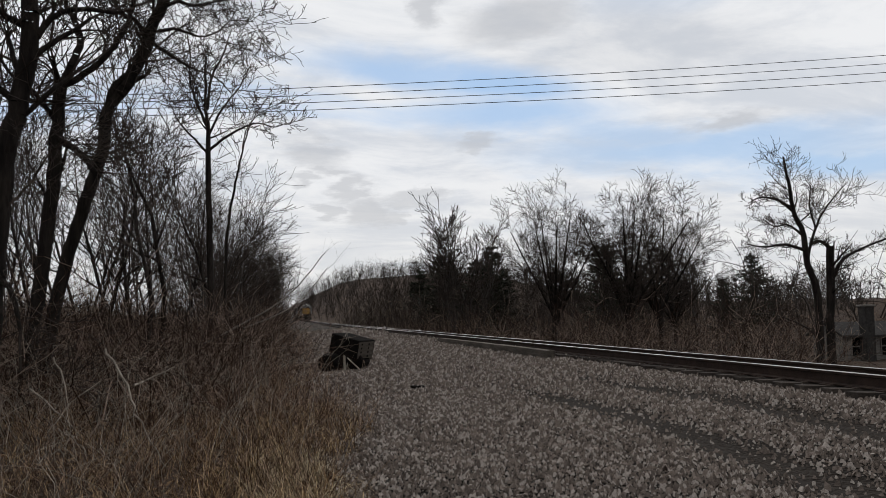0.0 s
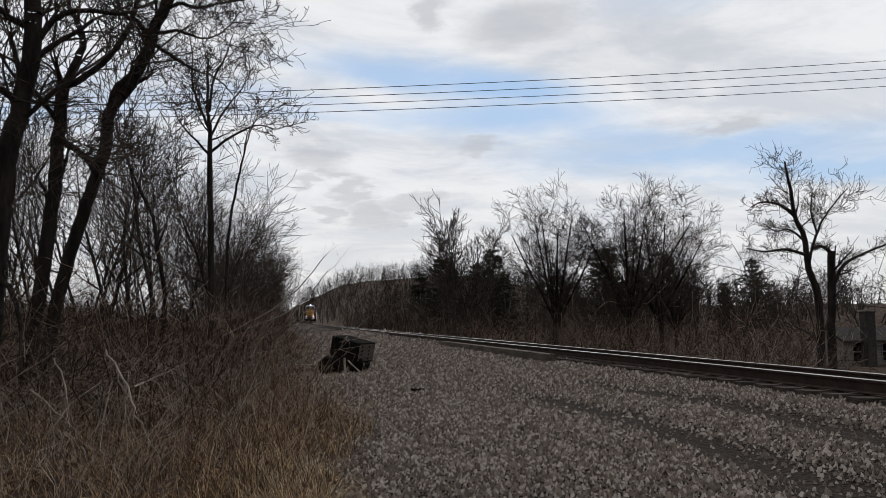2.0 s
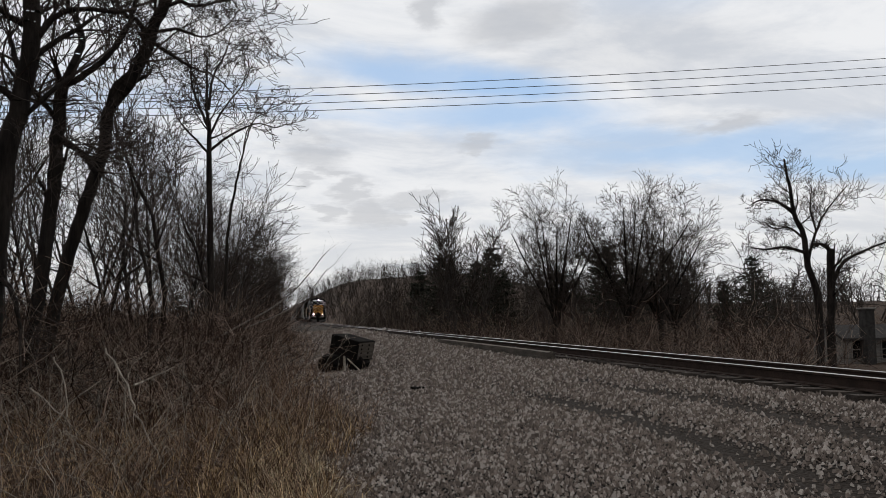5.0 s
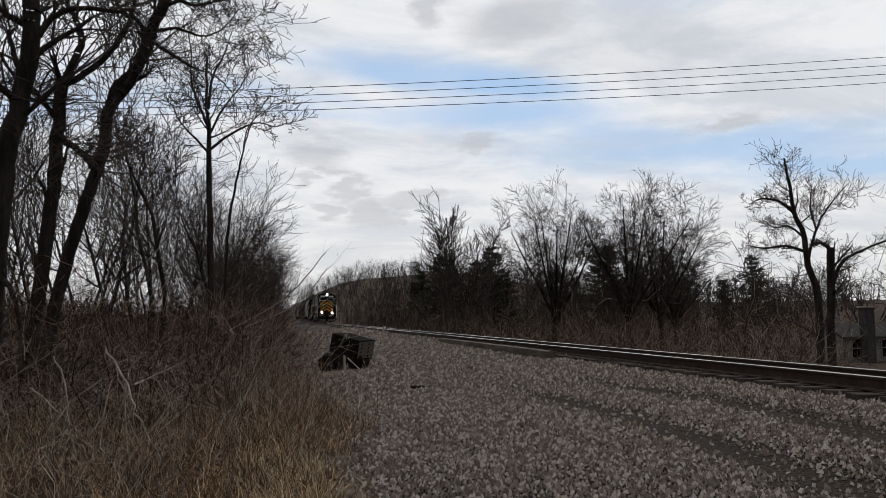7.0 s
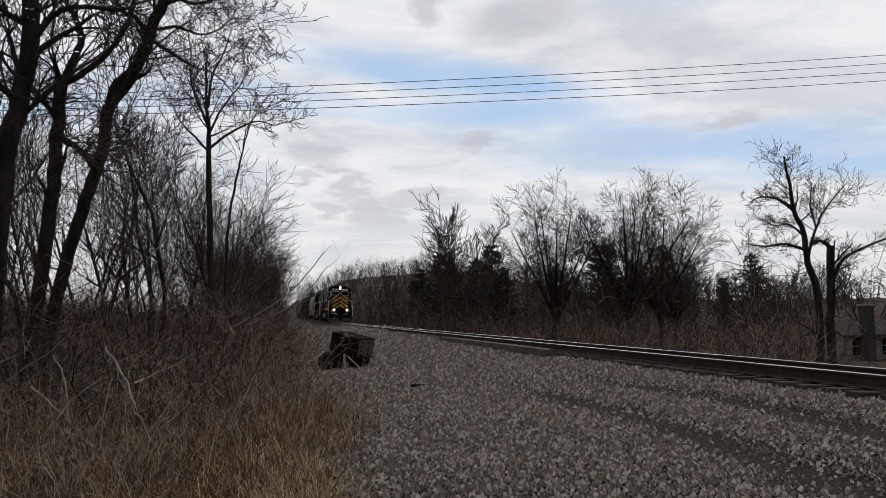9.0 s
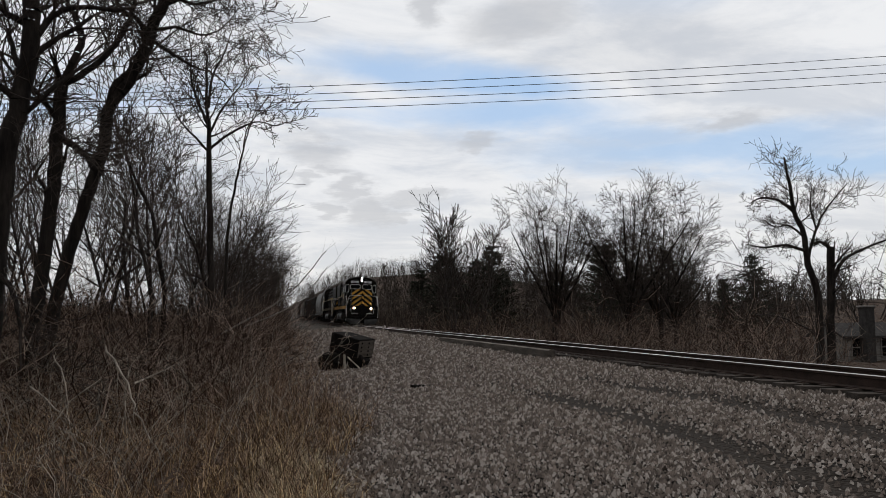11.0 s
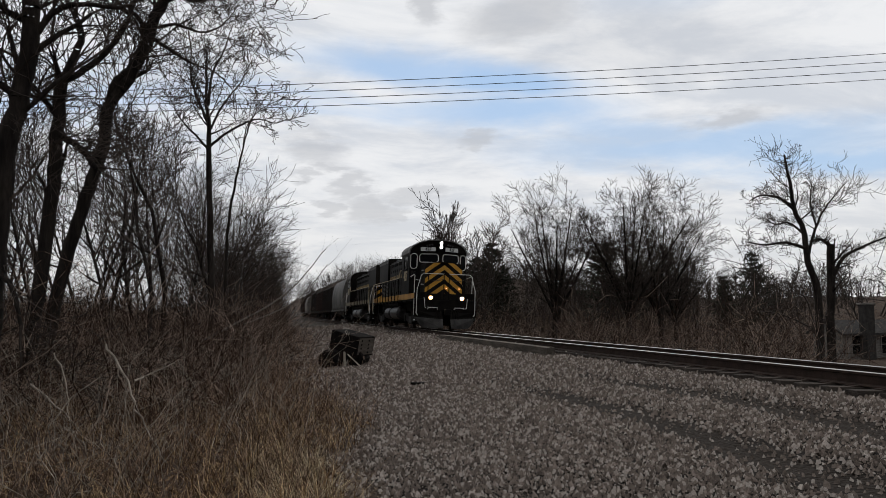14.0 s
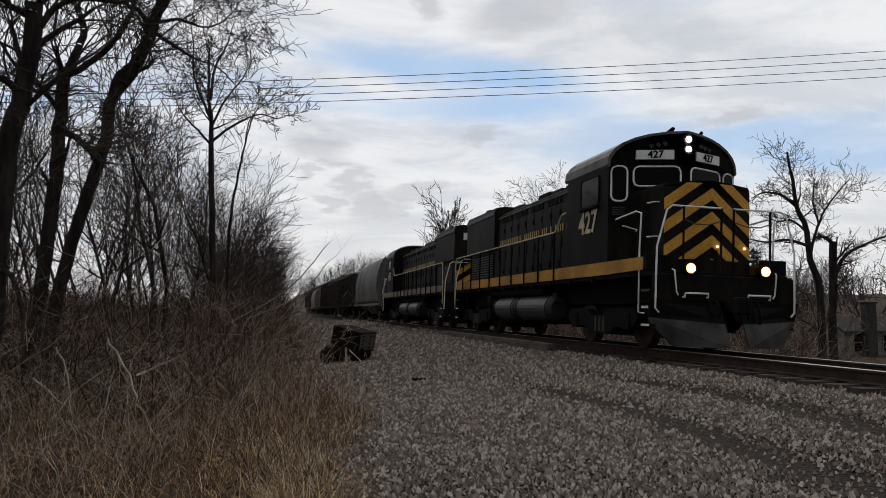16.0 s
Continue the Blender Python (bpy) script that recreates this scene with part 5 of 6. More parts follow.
def conifer(seed, height):
    """A ragged pine: whorls of drooping boughs set with needle sprays."""
    rng = random.Random(seed)
    t = new("tree")
    s, sprays = [], []
    z = 0.12 * height
    s.append((0, 0, -0.4, 0, 0, height, height * 0.014, 0.02))
    while z < height * 0.98:
        f = z / height
        ln = height * 0.27 * (1 - f) ** 0.75 * rng.uniform(0.6, 1.15) + 0.25
        for k in range(rng.randint(4, 6)):
            a = rng.uniform(0, 6.283)
            p = Vector((0, 0, z + rng.uniform(-0.15, 0.15)))
            d = Vector((math.cos(a), math.sin(a), rng.uniform(-0.1, 0.35)))
            for j in range(4):
                q = p + d * (ln / 4)
                s.append((*p, *q, 0.03 * (1 - j / 5), 0.03 * (1 - (j + 1) / 5)))
                for m in range(4):
                    sprays.append((*p.lerp(q, rng.random()), *(d + Vector((rng.gauss(0, 0.7), rng.gauss(0, 0.7), rng.gauss(0.1, 0.5)))).normalized(), rng.uniform(0.25, 0.5)))
                p, d = q, (d + Vector((0, 0, 0.08))).normalized()
        z += height * 0.042
    a = np.array(s)
    v, f = rods(a[:, :3], a[:, 3:6], a[:, 6], a[:, 7], 5)
    part("trunk", fast_mesh("trunk", v, f), BARK, t)
    # each spray: a tuft of narrow pointed needles bundles
    g = np.random.default_rng(seed)
    q = np.repeat(np.array(sprays), 2, 0)
    d = q[:, 3:6] + g.normal(0, 0.35, (len(q), 3))
    d /= np.linalg.norm(d, axis=1, keepdims=True)
    v, f = rods(q[:, :3], q[:, :3] + d * q[:, 6:7], np.full(len(q), 0.05), np.full(len(q), 0.012), 3)
    part("needles", fast_mesh("needles", v, f), NEEDLE, t, "dark green needle sprays")
    return t


def conifers():
    rng = random.Random(9)
    kinds = [conifer(71, 12.0), conifer(72, 11.0)]
    for x, y, h in ((26.3, 120, 1.12), (24.0, 124, 0.95), (28.6, 122, 0.9), (33.1, 115, 1.22), (31.3, 118, 0.95), (35.4, 117, 0.85), (43.5, 100, 1.0), (46.0, 102, 1.12), (48.2, 100, 0.9), (53.8, 100, 0.9), (51.8, 103, 0.8), (56.8, 85, 0.78), (53.5, 86, 0.62), (55, 300, 1.3), (48, 300, 1.1)):
        ob = copy_thing(kinds[rng.randint(0, 1)], pose(x, y, float(ground_z(x, y)) - 0.1, 0, 0, rng.uniform(0, 360)))
        ob.scale = (h * 1.45, h * 1.45, h * 1.04)
        tagged(ob, "dark green ragged pine on the far bank", "tree", "pines across the line")
    for k in kinds:
        for c in list(k.children):
            bpy.data.objects.remove(c)
        bpy.data.objects.remove(k)


conifers()


def stems(rng, base, height, lean, thick, pieces=4, twigs=3, curl=0.25, twig_len=0.35, wide=0.7):
    """Arrays of bent stems with side twigs, as rods."""
    n = len(base)
    a = rng.uniform(0, 6.283, n)
    d = np.stack([np.cos(a) * lean, np.sin(a) * lean, np.ones(n)], 1)
    d /= np.linalg.norm(d, axis=1, keepdims=True)
    P0, P1, R0, R1 = [], [], [], []
    p = base.copy()
    nodes = [(p, d)]
    for k in range(pieces):
        d = d + rng.normal(0, curl, (n, 3)) * np.array([1, 1, 0.5])
        d /= np.linalg.norm(d, axis=1, keepdims=True)
        q = p + d * (height / pieces)[:, None]
        P0.append(p), P1.append(q)
        R0.append(thick * (1 - 0.8 * k / pieces)), R1.append(thick * (1 - 0.8 * (k + 1) / pieces))
        nodes.append((q, d))
        p = q
    for _ in range(twigs):
        k = rng.integers(1, pieces + 1, n)
        f = rng.random(n)[:, None]
        pa = np.stack([nodes[i][0] for i in range(pieces + 1)])
        a0, a1 = pa[k - 1, np.arange(n)], pa[k, np.arange(n)]
        s = a0 + (a1 - a0) * f
        dd = np.stack([nodes[i][1] for i in range(pieces + 1)])[k, np.arange(n)] + rng.normal(0, wide, (n, 3))
        dd[:, 2] = np.abs(dd[:, 2]) * 0.8 + 0.1
        dd /= np.linalg.norm(dd, axis=1, keepdims=True)
        ln = (height * rng.uniform(0.3, 1.2, n) * twig_len)[:, None]
        m = s + dd * ln * 0.5
        e = m + (dd * 0.8 + rng.normal(0, 0.6, (n, 3))) * ln * 0.5
        P0 += [s, m]
        P1 += [m, e]
        R0 += [thick * 0.45, thick * 0.35]
        R1 += [thick * 0.35, thick * 0.18]
    return np.concatenate(P0), np.concatenate(P1), np.concatenate(R0), np.concatenate(R1)


def stuff(name, arrays, mat, label, category):
    v, f = rods(*arrays)
    tagged(part(name, fast_mesh(name, v, f), mat, None), label, category, kind="stuff")


def scatter(rng, n, box4, clump=1, spread=0.2, keep=None):
    x0, x1, y0, y1 = box4
    c = np.stack([rng.uniform(x0, x1, n), rng.uniform(y0, y1, n)], 1)
    if keep is not None:
        c = c[keep(c[:, 0], c[:, 1])]
    c = np.repeat(c, clump, 0) + rng.normal(0, spread, (len(c) * clump, 2))
    return np.concatenate([c, ground_z(c[:, 0], c[:, 1])[:, None] - 0.03], 1)


def verge(y):
    """The ragged edge between gravel and weeds."""
    return 0.55 + 0.035 * y + 0.35 * np.sin(y * 0.7) + 0.2 * np.sin(y * 1.9)


def undergrowth():
    rng = np.random.default_rng(77)
    # brush of the near wood
    b = scatter(rng, 620, (-10.5, 1.2, 12, 30), 6, 0.3, lambda x, y: (x < verge(y) - 1.2) & (x > -0.36 * y - 1))
    h = rng.uniform(0.9, 3.2, len(b)) * np.clip(1.35 - 0.085 * (b[:, 0] + 6), 0.72, 1.35)
    stuff("brush", stems(rng, b, h, 0.5, 0.0032 + 0.0022 * h, 6, 5, 0.42, 0.26), BRUSH, "tangled grey-brown bare brush under the trees", "brush")
    b = scatter(rng, 520, (-18, 2.2, 28, 75), 6, 0.4, lambda x, y: (x < verge(y) - 1.6) & (x > -0.38 * y))
    h = rng.uniform(1.4, 4.0, len(b))
    stuff("brush", stems(rng, b, h, 0.4, 0.005 + 0.0024 * h, 5, 5, 0.42, 0.28), BRUSH, "dense brown bare thicket along the line", "brush")
    b = scatter(rng, 300, (-3, 4.2, 70, 200), 7, 0.6, lambda x, y: x < 0.6 + 0.011 * y)
    h = rng.uniform(2, 5, len(b))
    stuff("brush", stems(rng, b, h, 0.35, 0.018 + 0.003 * h, 4, 4), BRUSH_FAR, "distant bare thicket beside the line", "brush")
    b = scatter(rng, 150, (-6, 0.3, 7, 22), 3, 0.3, lambda x, y: (x > -0.34 * y) & (x < verge(y) - 0.6))
    h = rng.uniform(0.7, 1.9, len(b))
    stuff("pale_stems", stems(rng, b, h, 0.6, np.full(len(b), 0.0045), 5, 3, 0.32), DEAD, "bleached dead stems among the brush", "brush")
    b = scatter(rng, 330, (-34, -5, 40, 90), 6, 0.6)
    h = rng.uniform(2.0, 3.7, len(b))
    stuff("brush", stems(rng, b, h, 0.35, 0.012 + 0.003 * h, 4, 5, 0.3), BRUSH_FAR, "dark bare thicket deep in the wood", "brush")
    # across the line
    b = scatter(rng, 600, (13, 50, 16, 90), 6, 0.5, lambda x, y: (x - track_x(y) > 5) & (x < 0.95 * y + 6) & ((x < 0.775 * y) | (y > 48) | (rng.random(len(x)) < 0.12)))
    h = rng.uniform(1.6, 4.8, len(b))
    stuff("brush", stems(rng, b, h, 0.35, 0.006 + 0.0025 * h, 5, 5, 0.42, 0.28), BRUSH, "dense brown bare thicket on the far bank", "brush")
    b = scatter(rng, 400, (12, 75, 85, 190), 6, 0.8, lambda x, y: (x - track_x(y) > 4.5))
    h = rng.uniform(3, 8, len(b))
    stuff("brush", stems(rng, b, h, 0.3, 0.018 + 0.004 * h, 4, 4), BRUSH_FAR, "distant brown bare thicket on the far bank", "brush")
    b = scatter(rng, 120, (13, 40, 18, 60), 3, 0.4, lambda x, y: (x - track_x(y) > 5) & (x < 0.95 * y + 4))
    h = rng.uniform(1.8, 3.8, len(b))
    stuff("pale_stems", stems(rng, b, h, 0.4, np.full(len(b), 0.009), 7, 4, 0.5), BARK_PALE, "pale crooked saplings on the far bank", "brush")
    # woods on the hills
    for nm, box4, n, hh in (("far_woods", (40, 230, 80, 330), 900, (5, 11)), ("far_woods", (-170, -6, 60, 280), 400, (3.5, 6.5)), ("far_woods", (-80, 240, 380, 700), 1900, (8, 16))):
        b = scatter(rng, n, box4, 1, 0, lambda x, y: (np.abs(x - track_x(y)) > 9) & ((y < 380) | (x > 0.035 * y)))
        h = rng.uniform(*hh, len(b))
        stuff(nm, stems(rng, b, h, 0.25, 0.09 + 0.005 * h, 4, 14, 0.16, 0.40, 1.3), TWIG_FAR, "distant bare brown woodland on the hillside", "woods")


undergrowth()


def verge_plants():
    rng = np.random.default_rng(99)
    inside = lambda x, y: (x < verge(y)) & (x > -0.36 * y - 0.6)
    patchy = lambda x, y: inside(x, y) & (np.sin(x * 2.3 + 1.7 * np.sin(y * 1.1)) + np.sin(y * 1.9 + x) + rng.normal(0, 0.8, len(x)) > -0.5)
    b = scatter(rng, 2150, (-6, 2.2, 5.6, 19), 5, 0.10, patchy)
    h = (0.2 + 0.9 * rng.random(len(b)) ** 1.6) * np.clip(0.45 + 0.06 * b[:, 1], 0.7, 1.0)
    stuff("weeds", stems(rng, b, h, 0.5, 0.0020 + 0.0016 * h, 3, 3, 0.22, 0.4), STALK, "dry reddish-brown weed stalks on the verge", "weeds")
    b = scatter(rng, 650, (-1.5, 3.2, 19, 62), 5, 0.14, lambda x, y: (x < verge(y) - 0.1) & (x > verge(y) - 2.6))
    h = 0.25 + 0.8 * rng.random(len(b)) ** 1.5
    stuff("weeds", stems(rng, b, h, 0.5, 0.005 + 0.002 * h, 3, 3, 0.22, 0.4), STALK, "dry brown weed stalks along the gravel edge", "weeds")
    # blades, curved and narrow
    def blades(nm, n, box4, clump, spread, lo, hi, w, droop, mat, label, keep):
        b = scatter(rng, n, box4, clump, spread, keep)
        m = len(b)
        a = rng.uniform(0, 6.283, m)
        out = np.stack([np.cos(a), np.sin(a), np.zeros(m)], 1)
        side = np.stack([-np.sin(a), np.cos(a), np.zeros(m)], 1)
        h = rng.uniform(lo, hi, m)[:, None]
        lean = rng.uniform(0.1, 0.6, m)[:, None]
        dr = rng.uniform(0.2, 1.0, m)[:, None] * droop
        rows = []
        for t in (0.0, 0.35, 0.7, 1.0):
            p = b + out * h * (lean * t + dr * t * t * 0.7) + np.array([0, 0, 1.0]) * h * (t - dr * 0.75 * t ** 3)
            ww = w * (1 - 0.85 * t)
            rows += [p - side * ww, p + side * ww]
        v = np.stack(rows, 1).reshape(-1, 3)
        i = (np.arange(m) * 8)[:, None]
        f = np.concatenate([i + np.array([[k, k + 1, k + 3, k + 2]]) for k in (0, 2, 4)])
        tagged(part(nm, fast_mesh(nm, v, f), mat, None), label, "grass", kind="stuff")

    blades("dry_grass", 1100, (-5.5, 2.4, 4.6, 20), 12, 0.07, 0.15, 0.5, 0.0035, 0.7, GRASS, "dry tan grass on the verge", inside)
    blades("dry_grass", 42, (-0.8, 1.5, 5.0, 13), 45, 0.12, 0.35, 0.7, 0.0042, 0.95, GRASS, "drooping tufts of long straw-coloured grass", lambda x, y: (x < verge(y) + 0.1) & (x > verge(y) - 1.2))
    blades("straw_tuft", 26, (0.0, 1.05, 5.8, 9.0), 34, 0.07, 0.28, 0.55, 0.0038, 1.25, STRAW, "pale drooping straw tufts at the gravel edge", lambda x, y: (x < verge(y) + 0.05) & (x > verge(y) - 0.75))
    # fallen leaves
    n = 9000
    c = np.stack([rng.uniform(-6, 2.2, n), rng.uniform(4.5, 20, n)], 1)
    c = c[inside(c[:, 0], c[:, 1] - 0.2)]
    n = len(c)
    p = np.concatenate([c, ground_z(c[:, 0], c[:, 1])[:, None] + rng.uniform(0.005, 0.05, n)[:, None]], 1)
    a, b = rng.normal(size=(n, 3)), rng.normal(size=(n, 3))
    a[:, 2] *= 0.5
    b[:, 2] *= 0.5
    a *= 0.045 / np.linalg.norm(a, axis=1, keepdims=True)
    b *= 0.03 / np.linalg.norm(b, axis=1, keepdims=True)
    lift = np.array([0, 0, 0.012])
    v = np.stack([p - a, p + b - lift, p + a + lift, p - b - lift], 1).reshape(-1, 3)
    tagged(part("leaf_litter", fast_mesh("leaf_litter", v, np.arange(n * 4).reshape(-1, 4)), LEAFMOLD, None), "curled brown fallen leaves under the weeds", "leaves", kind="stuff")


verge_plants()


# ---- loose things ----
def rough_log(name, a, b, r, sides, mat, end_mat, label, category, seed, squash=1.0):
    """A worn log or hewn timber from a to b, with paler cut ends."""
    rng = random.Random(seed)
    a, b = Vector(a), Vector(b)
    q = (b - a).to_track_quat("Z", "Y")
    n = 10
    lobes = [1 + rng.uniform(-0.07, 0.07) for _ in range(sides)]
    bm = bmesh.new()
    rings = []
    for i in range(n + 1):
        t = i / n
        k = 0.94 if i in (0, n) else 1.0
        rings.append([bm.verts.new(a.lerp(b, t) + q @ Vector((r * k * (lobes[j] + rng.uniform(-0.03, 0.03)) * math.cos(6.283 * (j + 0.5) / sides), squash * r * k * (lobes[j] + rng.uniform(-0.03, 0.03)) * math.sin(6.283 * (j + 0.5) / sides), 0))) for j in range(sides)])
    for u, w in zip(rings, rings[1:]):
        for j in range(sides):
            bm.faces.new((u[j], u[(j + 1) % sides], w[(j + 1) % sides], w[j]))
    bm.faces.new(rings[0][::-1])
    bm.faces.new(rings[-1])
    top = part(name, fixed(bm), mat, None)
    tagged(top, label, category)
    for c, s, ring in ((a, -1, rings), (b, 1, rings)):
        bm = cyl(bmesh.new(), c - (b - a).normalized() * 0.002 * s, c + (b - a).normalized() * 0.006 * s, r * 0.86, sides)
        part("cut_end", bm, end_mat, top, "paler sawn end")
    return top


def timbers():
    g = lambda x, y: float(ground_z(x, y))
    # long old pole beside the rails
    rough_log("long_timber", (6.92, 18.9, g(6.92, 18.9) + 0.10), (7.12, 32.5, g(7.12, 32.5) + 0.08), 0.17, 4, GREYWOOD, GREYWOOD, "long weathered squared timber lying beside the rails", "timber", 3)
    # blackened heap of sawn timbers
    z = g(2.2, 22.3)
    bm = box(bmesh.new(), -0.5, 0.5, -0.36, 0.36, -0.27, 0.27, 0.03)
    ob = part("timber_block", bm, CHAR, None)
    ob.matrix_basis = pose(2.36, 22.42, z + 0.66, 0, 12, -46)
    tagged(ob, "blackened squared block lying across two stubs on the gravel edge", "timber")
    end = part("cut_end", box(bmesh.new(), 0.49, 0.506, -0.32, 0.32, -0.23, 0.23, 0.004), GREYWOOD, ob, "paler worn end with bolt holes")
    for i in range(2):
        for k in range(4):
            y, h = -0.2 + 0.3 * i, -0.17 + 0.11 * k
            part("bolt", cyl(bmesh.new(), (0.5, y, h), (0.514, y, h), 0.028, 8), CHAR, end)
    rough_log("timber_block", (1.60, 21.95, z + 0.20), (2.05, 22.8, z + 0.24), 0.27, 7, CHAR, CHAR, "short blackened stub under a log", "timber", 5)
    rough_log("timber_block", (2.40, 21.95, z + 0.20), (2.70, 22.8, z + 0.22), 0.24, 7, CHAR, CHAR, "short dark stub under a log", "timber", 6)
    rough_log("stake", (2.12, 21.95, z - 0.1), (2.10, 22.0, z + 0.42), 0.035, 6, DEAD, DEAD, "pale split stake leaning on the timbers", "stake", 7)
    rough_log("stake", (2.2, 21.9, z + 0.34), (2.55, 21.8, z + 0.0), 0.018, 5, DEAD, DEAD, "thin pale stick leaning on the timbers", "stake", 8)
    # pale low slab of broken stone behind the weeds
    bm = box(bmesh.new(), 0.35, 1.5, 23.4, 24.0, g(0.9, 23.7) - 0.1, g(0.9, 23.7) + 0.24, 0.05)
    rng = random.Random(2)
    bmesh.ops.subdivide_edges(bm, edges=bm.edges, cuts=2)
    for v in bm.verts:
        v.co += Vector((rng.uniform(-0.05, 0.05), rng.uniform(-0.05, 0.05), rng.uniform(-0.04, 0.04)))
    tagged(part("rubble_slab", bm, STONE, None), "low rough slab of pale rubble beside the timbers", "stone")
    bm = box(bmesh.new(), -0.16, 0.16, -0.07, 0.07, 0, 0.05, 0.015)
    ob = part("wood_scrap", bm, CHAR, None)
    ob.matrix_basis = pose(2.95, 15.6, g(2.95, 15.6) + 0.01, 4, 3, 25)
    tagged(ob, "small dark wood scrap on the gravel", "scrap")


timbers()


def fallen_branches():
    rng = random.Random(17)
    g = lambda x, y: float(ground_z(x, y))
    for pts, r in (([(-1.75, 9.6, 0.55), (-1.5, 9.5, 0.15), (-1.35, 9.45, -0.25), (-1.05, 9.4, -0.75)], 0.014),
                   ([(-1.42, 9.5, 0.15), (-1.25, 9.55, 0.22), (-1.0, 9.6, 0.33)], 0.012),
                   ([(-2.9, 12.6, -0.7), (-2.45, 12.1, -0.83), (-2.05, 11.5, -0.92)], 0.018),
                   ([(-2.6, 11.7, -0.6), (-2.35, 11.4, -0.78), (-2.15, 11.0, -0.92)], 0.012),
                   ([(-3.3, 12.6, -0.1), (-2.9, 12.4, -0.4), (-2.5, 12.3, -0.8)], 0.016),
                   ([(-2.95, 12.4, 0.35), (-2.75, 12.4, -0.2), (-2.8, 12.4, -0.85)], 0.012),
                   ([(-3.1, 12.6, -0.85), (-2.7, 12.4, -0.3), (-2.3, 12.3, 0.0)], 0.012),
                   ([(-2.45, 13.0, -0.9), (-2.44, 13.0, -0.45), (-2.46, 13.0, -0.2)], 0.04),
                   ([(-1.6, 21, 0.2), (0.2, 24, 1.2), (1.1, 25.5, 2.0), (1.9, 26.5, 3.0)], 0.03),
                   ([(-0.6, 23, 0.6), (0.6, 24.8, 1.1), (1.35, 25.8, 1.7), (1.95, 26.4, 2.5)], 0.025)):
        t = tagged(new("fallen_branch"), "bleached dead branch caught in the undergrowth", "branch", "dead branches")
        mat, fine = (DEAD, DEAD) if r < 0.024 else (BARK_PALE, TWIG)
        s = []
        limb(rng, s, pts, r, r * 0.4, 2, (6, 3), up=0.05, twig=0.5, spread=(25, 60))
        line = [s[0][:3]] + [q[3:6] for q in s[:5 * (len(pts) - 1)]]
        part("stem", tube(bmesh.new(), line, r, 6, r * 0.4), mat, t)
        tree_parts("fallen_branch", s[5 * (len(pts) - 1):], t, mat, fine, split=9.0)


fallen_branches()


def cables():
    for z0, z1 in ((12.32, 16.16), (11.93, 15.64), (11.56, 15.11), (11.18, 14.59)):
        cu = bpy.data.curves.new("power_cable", "CURVE")
        cu.dimensions, cu.bevel_depth, cu.bevel_resolution = "3D", 0.017, 1
        sp = cu.splines.new("POLY")
        sp.points.add(40)
        for i in range(41):
            t = i / 40
            x = -22 + 84 * t
            k = (x - 0.45) / 35.9
            z = z0 + (z1 - z0) * k + 0.9 * (k * k - k) * 0.55
            sp.points[i].co = (x, 40, z, 1)
        tmp = bpy.data.objects.new("tmp", cu)
        me = bpy.data.meshes.new_from_object(tmp)
        bpy.data.objects.remove(tmp)
        me.materials.clear()
        tagged(part("power_cable", me, WIRE, None), "thin dark overhead cable crossing above the line", "cable", "overhead cables")


cables()


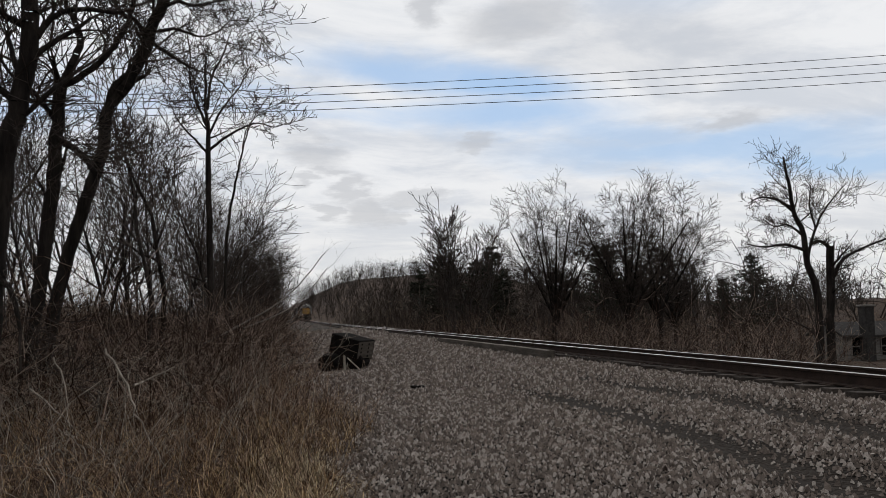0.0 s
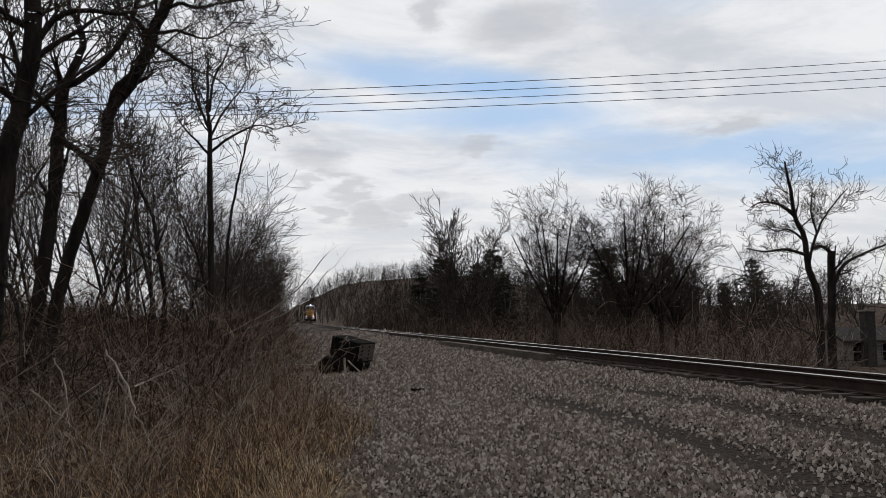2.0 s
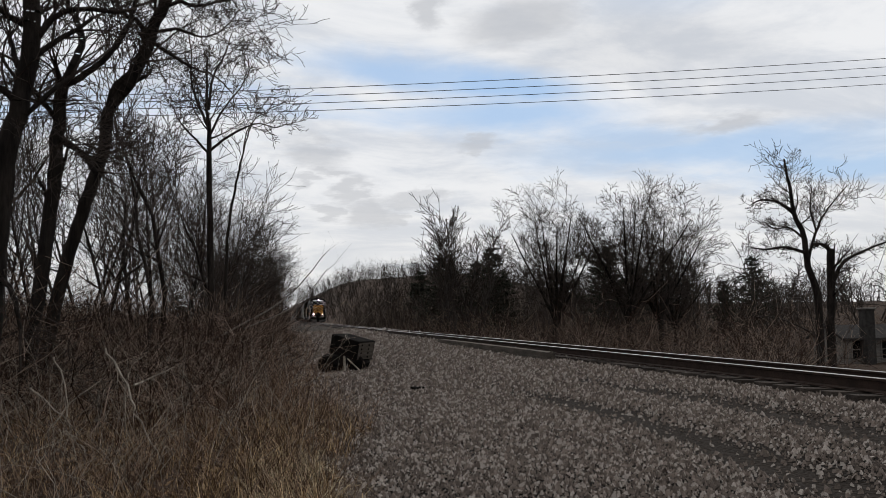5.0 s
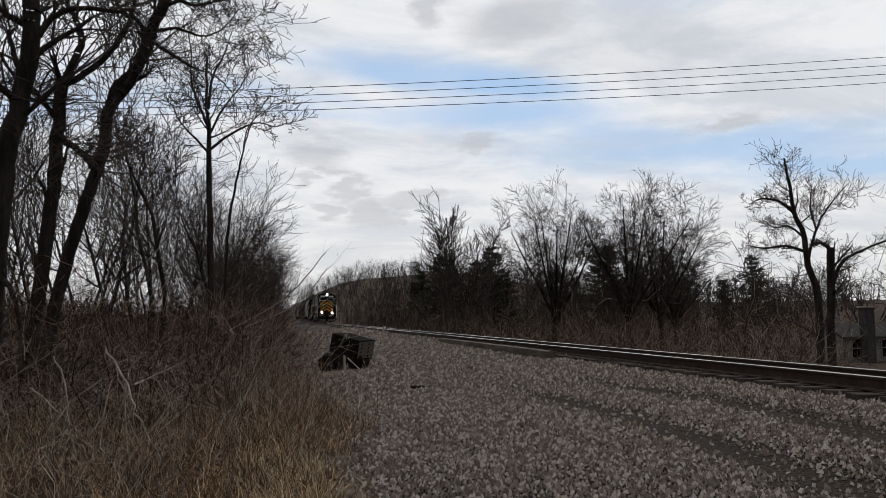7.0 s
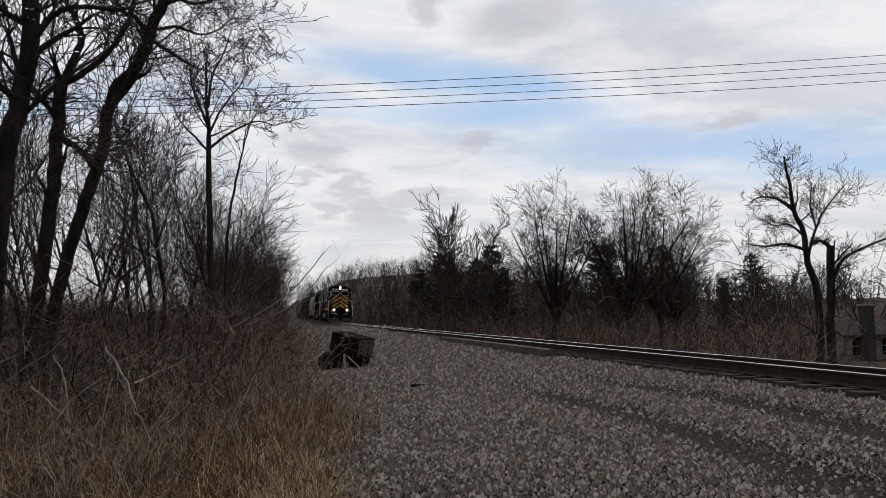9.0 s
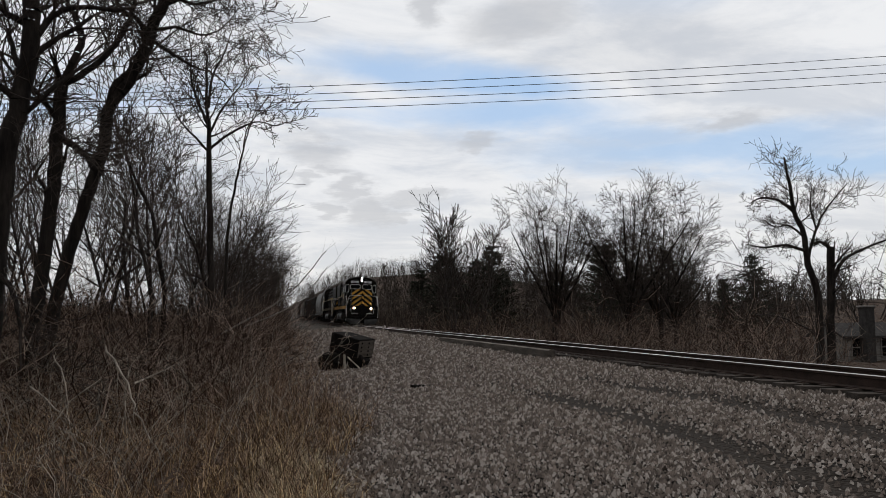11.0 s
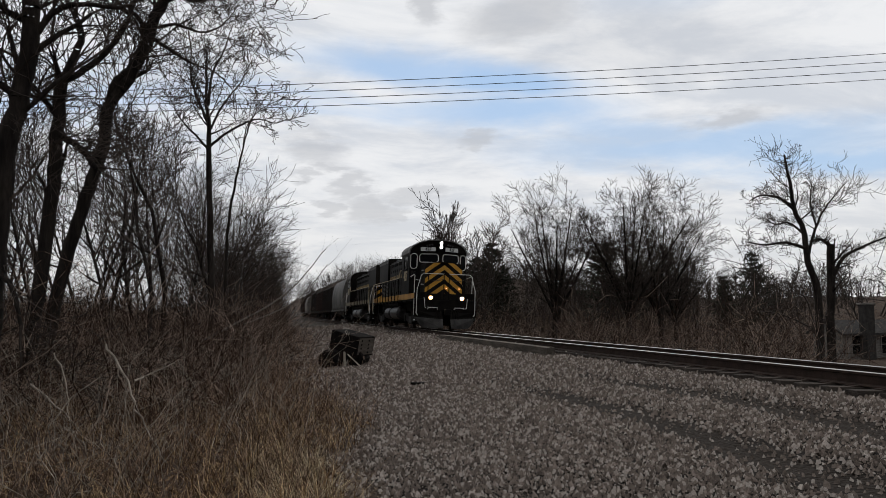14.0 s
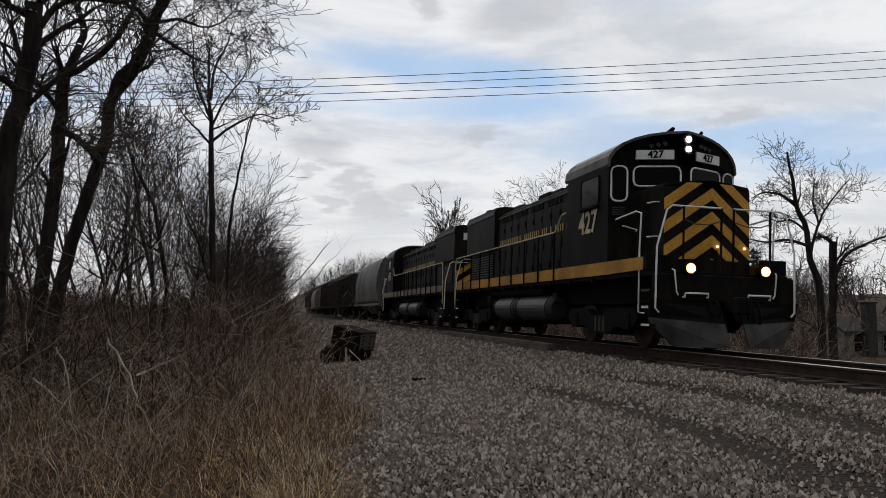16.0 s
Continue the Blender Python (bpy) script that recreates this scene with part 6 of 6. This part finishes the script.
def house():
    top = tagged(new("house"), "weathered white clapboard house behind the bare trees", "house")
    x0, x1, y0, y1 = 37.6, 47.0, 46.5, 49.4
    base = float(ground_z(42, 48)) - 0.3
    eave, ridge = -0.72, -0.05
    bm = bmesh.new()
    slab(bm, [(x0, y0, base), (x1, y0, base), (x1, y0, eave), (x0, y0, eave)], (0, 0.2, 0))
    wall = part("wall", fixed(bm), SIDING, top, "white clapboard wall")
    z = base + 0.4
    while z < eave - 0.12:
        part("clapboard", box(bmesh.new(), x0, x1, y0 - 0.02, y0 - 0.002, z, z + 0.10), SIDING, wall)
        z += 0.125
    part("wall", fixed(slab(bmesh.new(), [(x0, y0 + 0.2, base), (x0, y1, base), (x0, y1, eave), (x0, (y0 + y1) / 2, ridge), (x0, y0 + 0.2, eave)], (0.2, 0, 0))), SIDING, top)
    part("wall", fixed(slab(bmesh.new(), [(x1, y0 + 0.2, base), (x1, y1, base), (x1, y1, eave), (x1, (y0 + y1) / 2, ridge), (x1, y0 + 0.2, eave)], (-0.2, 0, 0))), SIDING, top)
    part("wall", fixed(slab(bmesh.new(), [(x0 + 0.2, y1, base), (x1 - 0.2, y1, base), (x1 - 0.2, y1, eave), (x0 + 0.2, y1, eave)], (0, -0.2, 0))), SIDING, top)
    ym = (y0 + y1) / 2
    for ya in (y0 - 0.4, y1 + 0.4):
        zz = eave - 0.2
        part("roof", fixed(slab(bmesh.new(), [(x0 - 0.3, ya, zz), (x1 + 0.3, ya, zz), (x1 + 0.3, ym, ridge), (x0 - 0.3, ym, ridge)], (0, 0, 0.14))), ROOFING, top, "grey shingled roof slope")
    for x in (38.3, 40.6, 43.4, 45.2):
        w = part("window", box(bmesh.new(), x, x + 0.75, y0 - 0.05, y0 - 0.022, -2.15, -0.95), GLASS, top, "dark sash window")
        for a, b, c, d in ((x - 0.08, x, -2.23, -0.87), (x + 0.75, x + 0.83, -2.23, -0.87), (x, x + 0.75, -0.95, -0.87), (x, x + 0.75, -2.23, -2.15), (x, x + 0.75, -1.58, -1.52)):
            part("frame", box(bmesh.new(), a, b, y0 - 0.07, y0 - 0.023, c, d), SIDING, w)
    xc, yc = 39.2, y0 - 0.46
    stack = part("chimney", box(bmesh.new(), xc - 0.34, xc + 0.34, yc - 0.3, yc + 0.36, base - 0.3, 1.12, 0.012), ROOFING, top, "dark outside chimney on the wall")
    part("chimney_cap", box(bmesh.new(), xc - 0.42, xc + 0.42, yc - 0.38, yc + 0.44, 1.122, 1.24, 0.02), SIDING, stack, "pale chimney cap")


house()


motions()
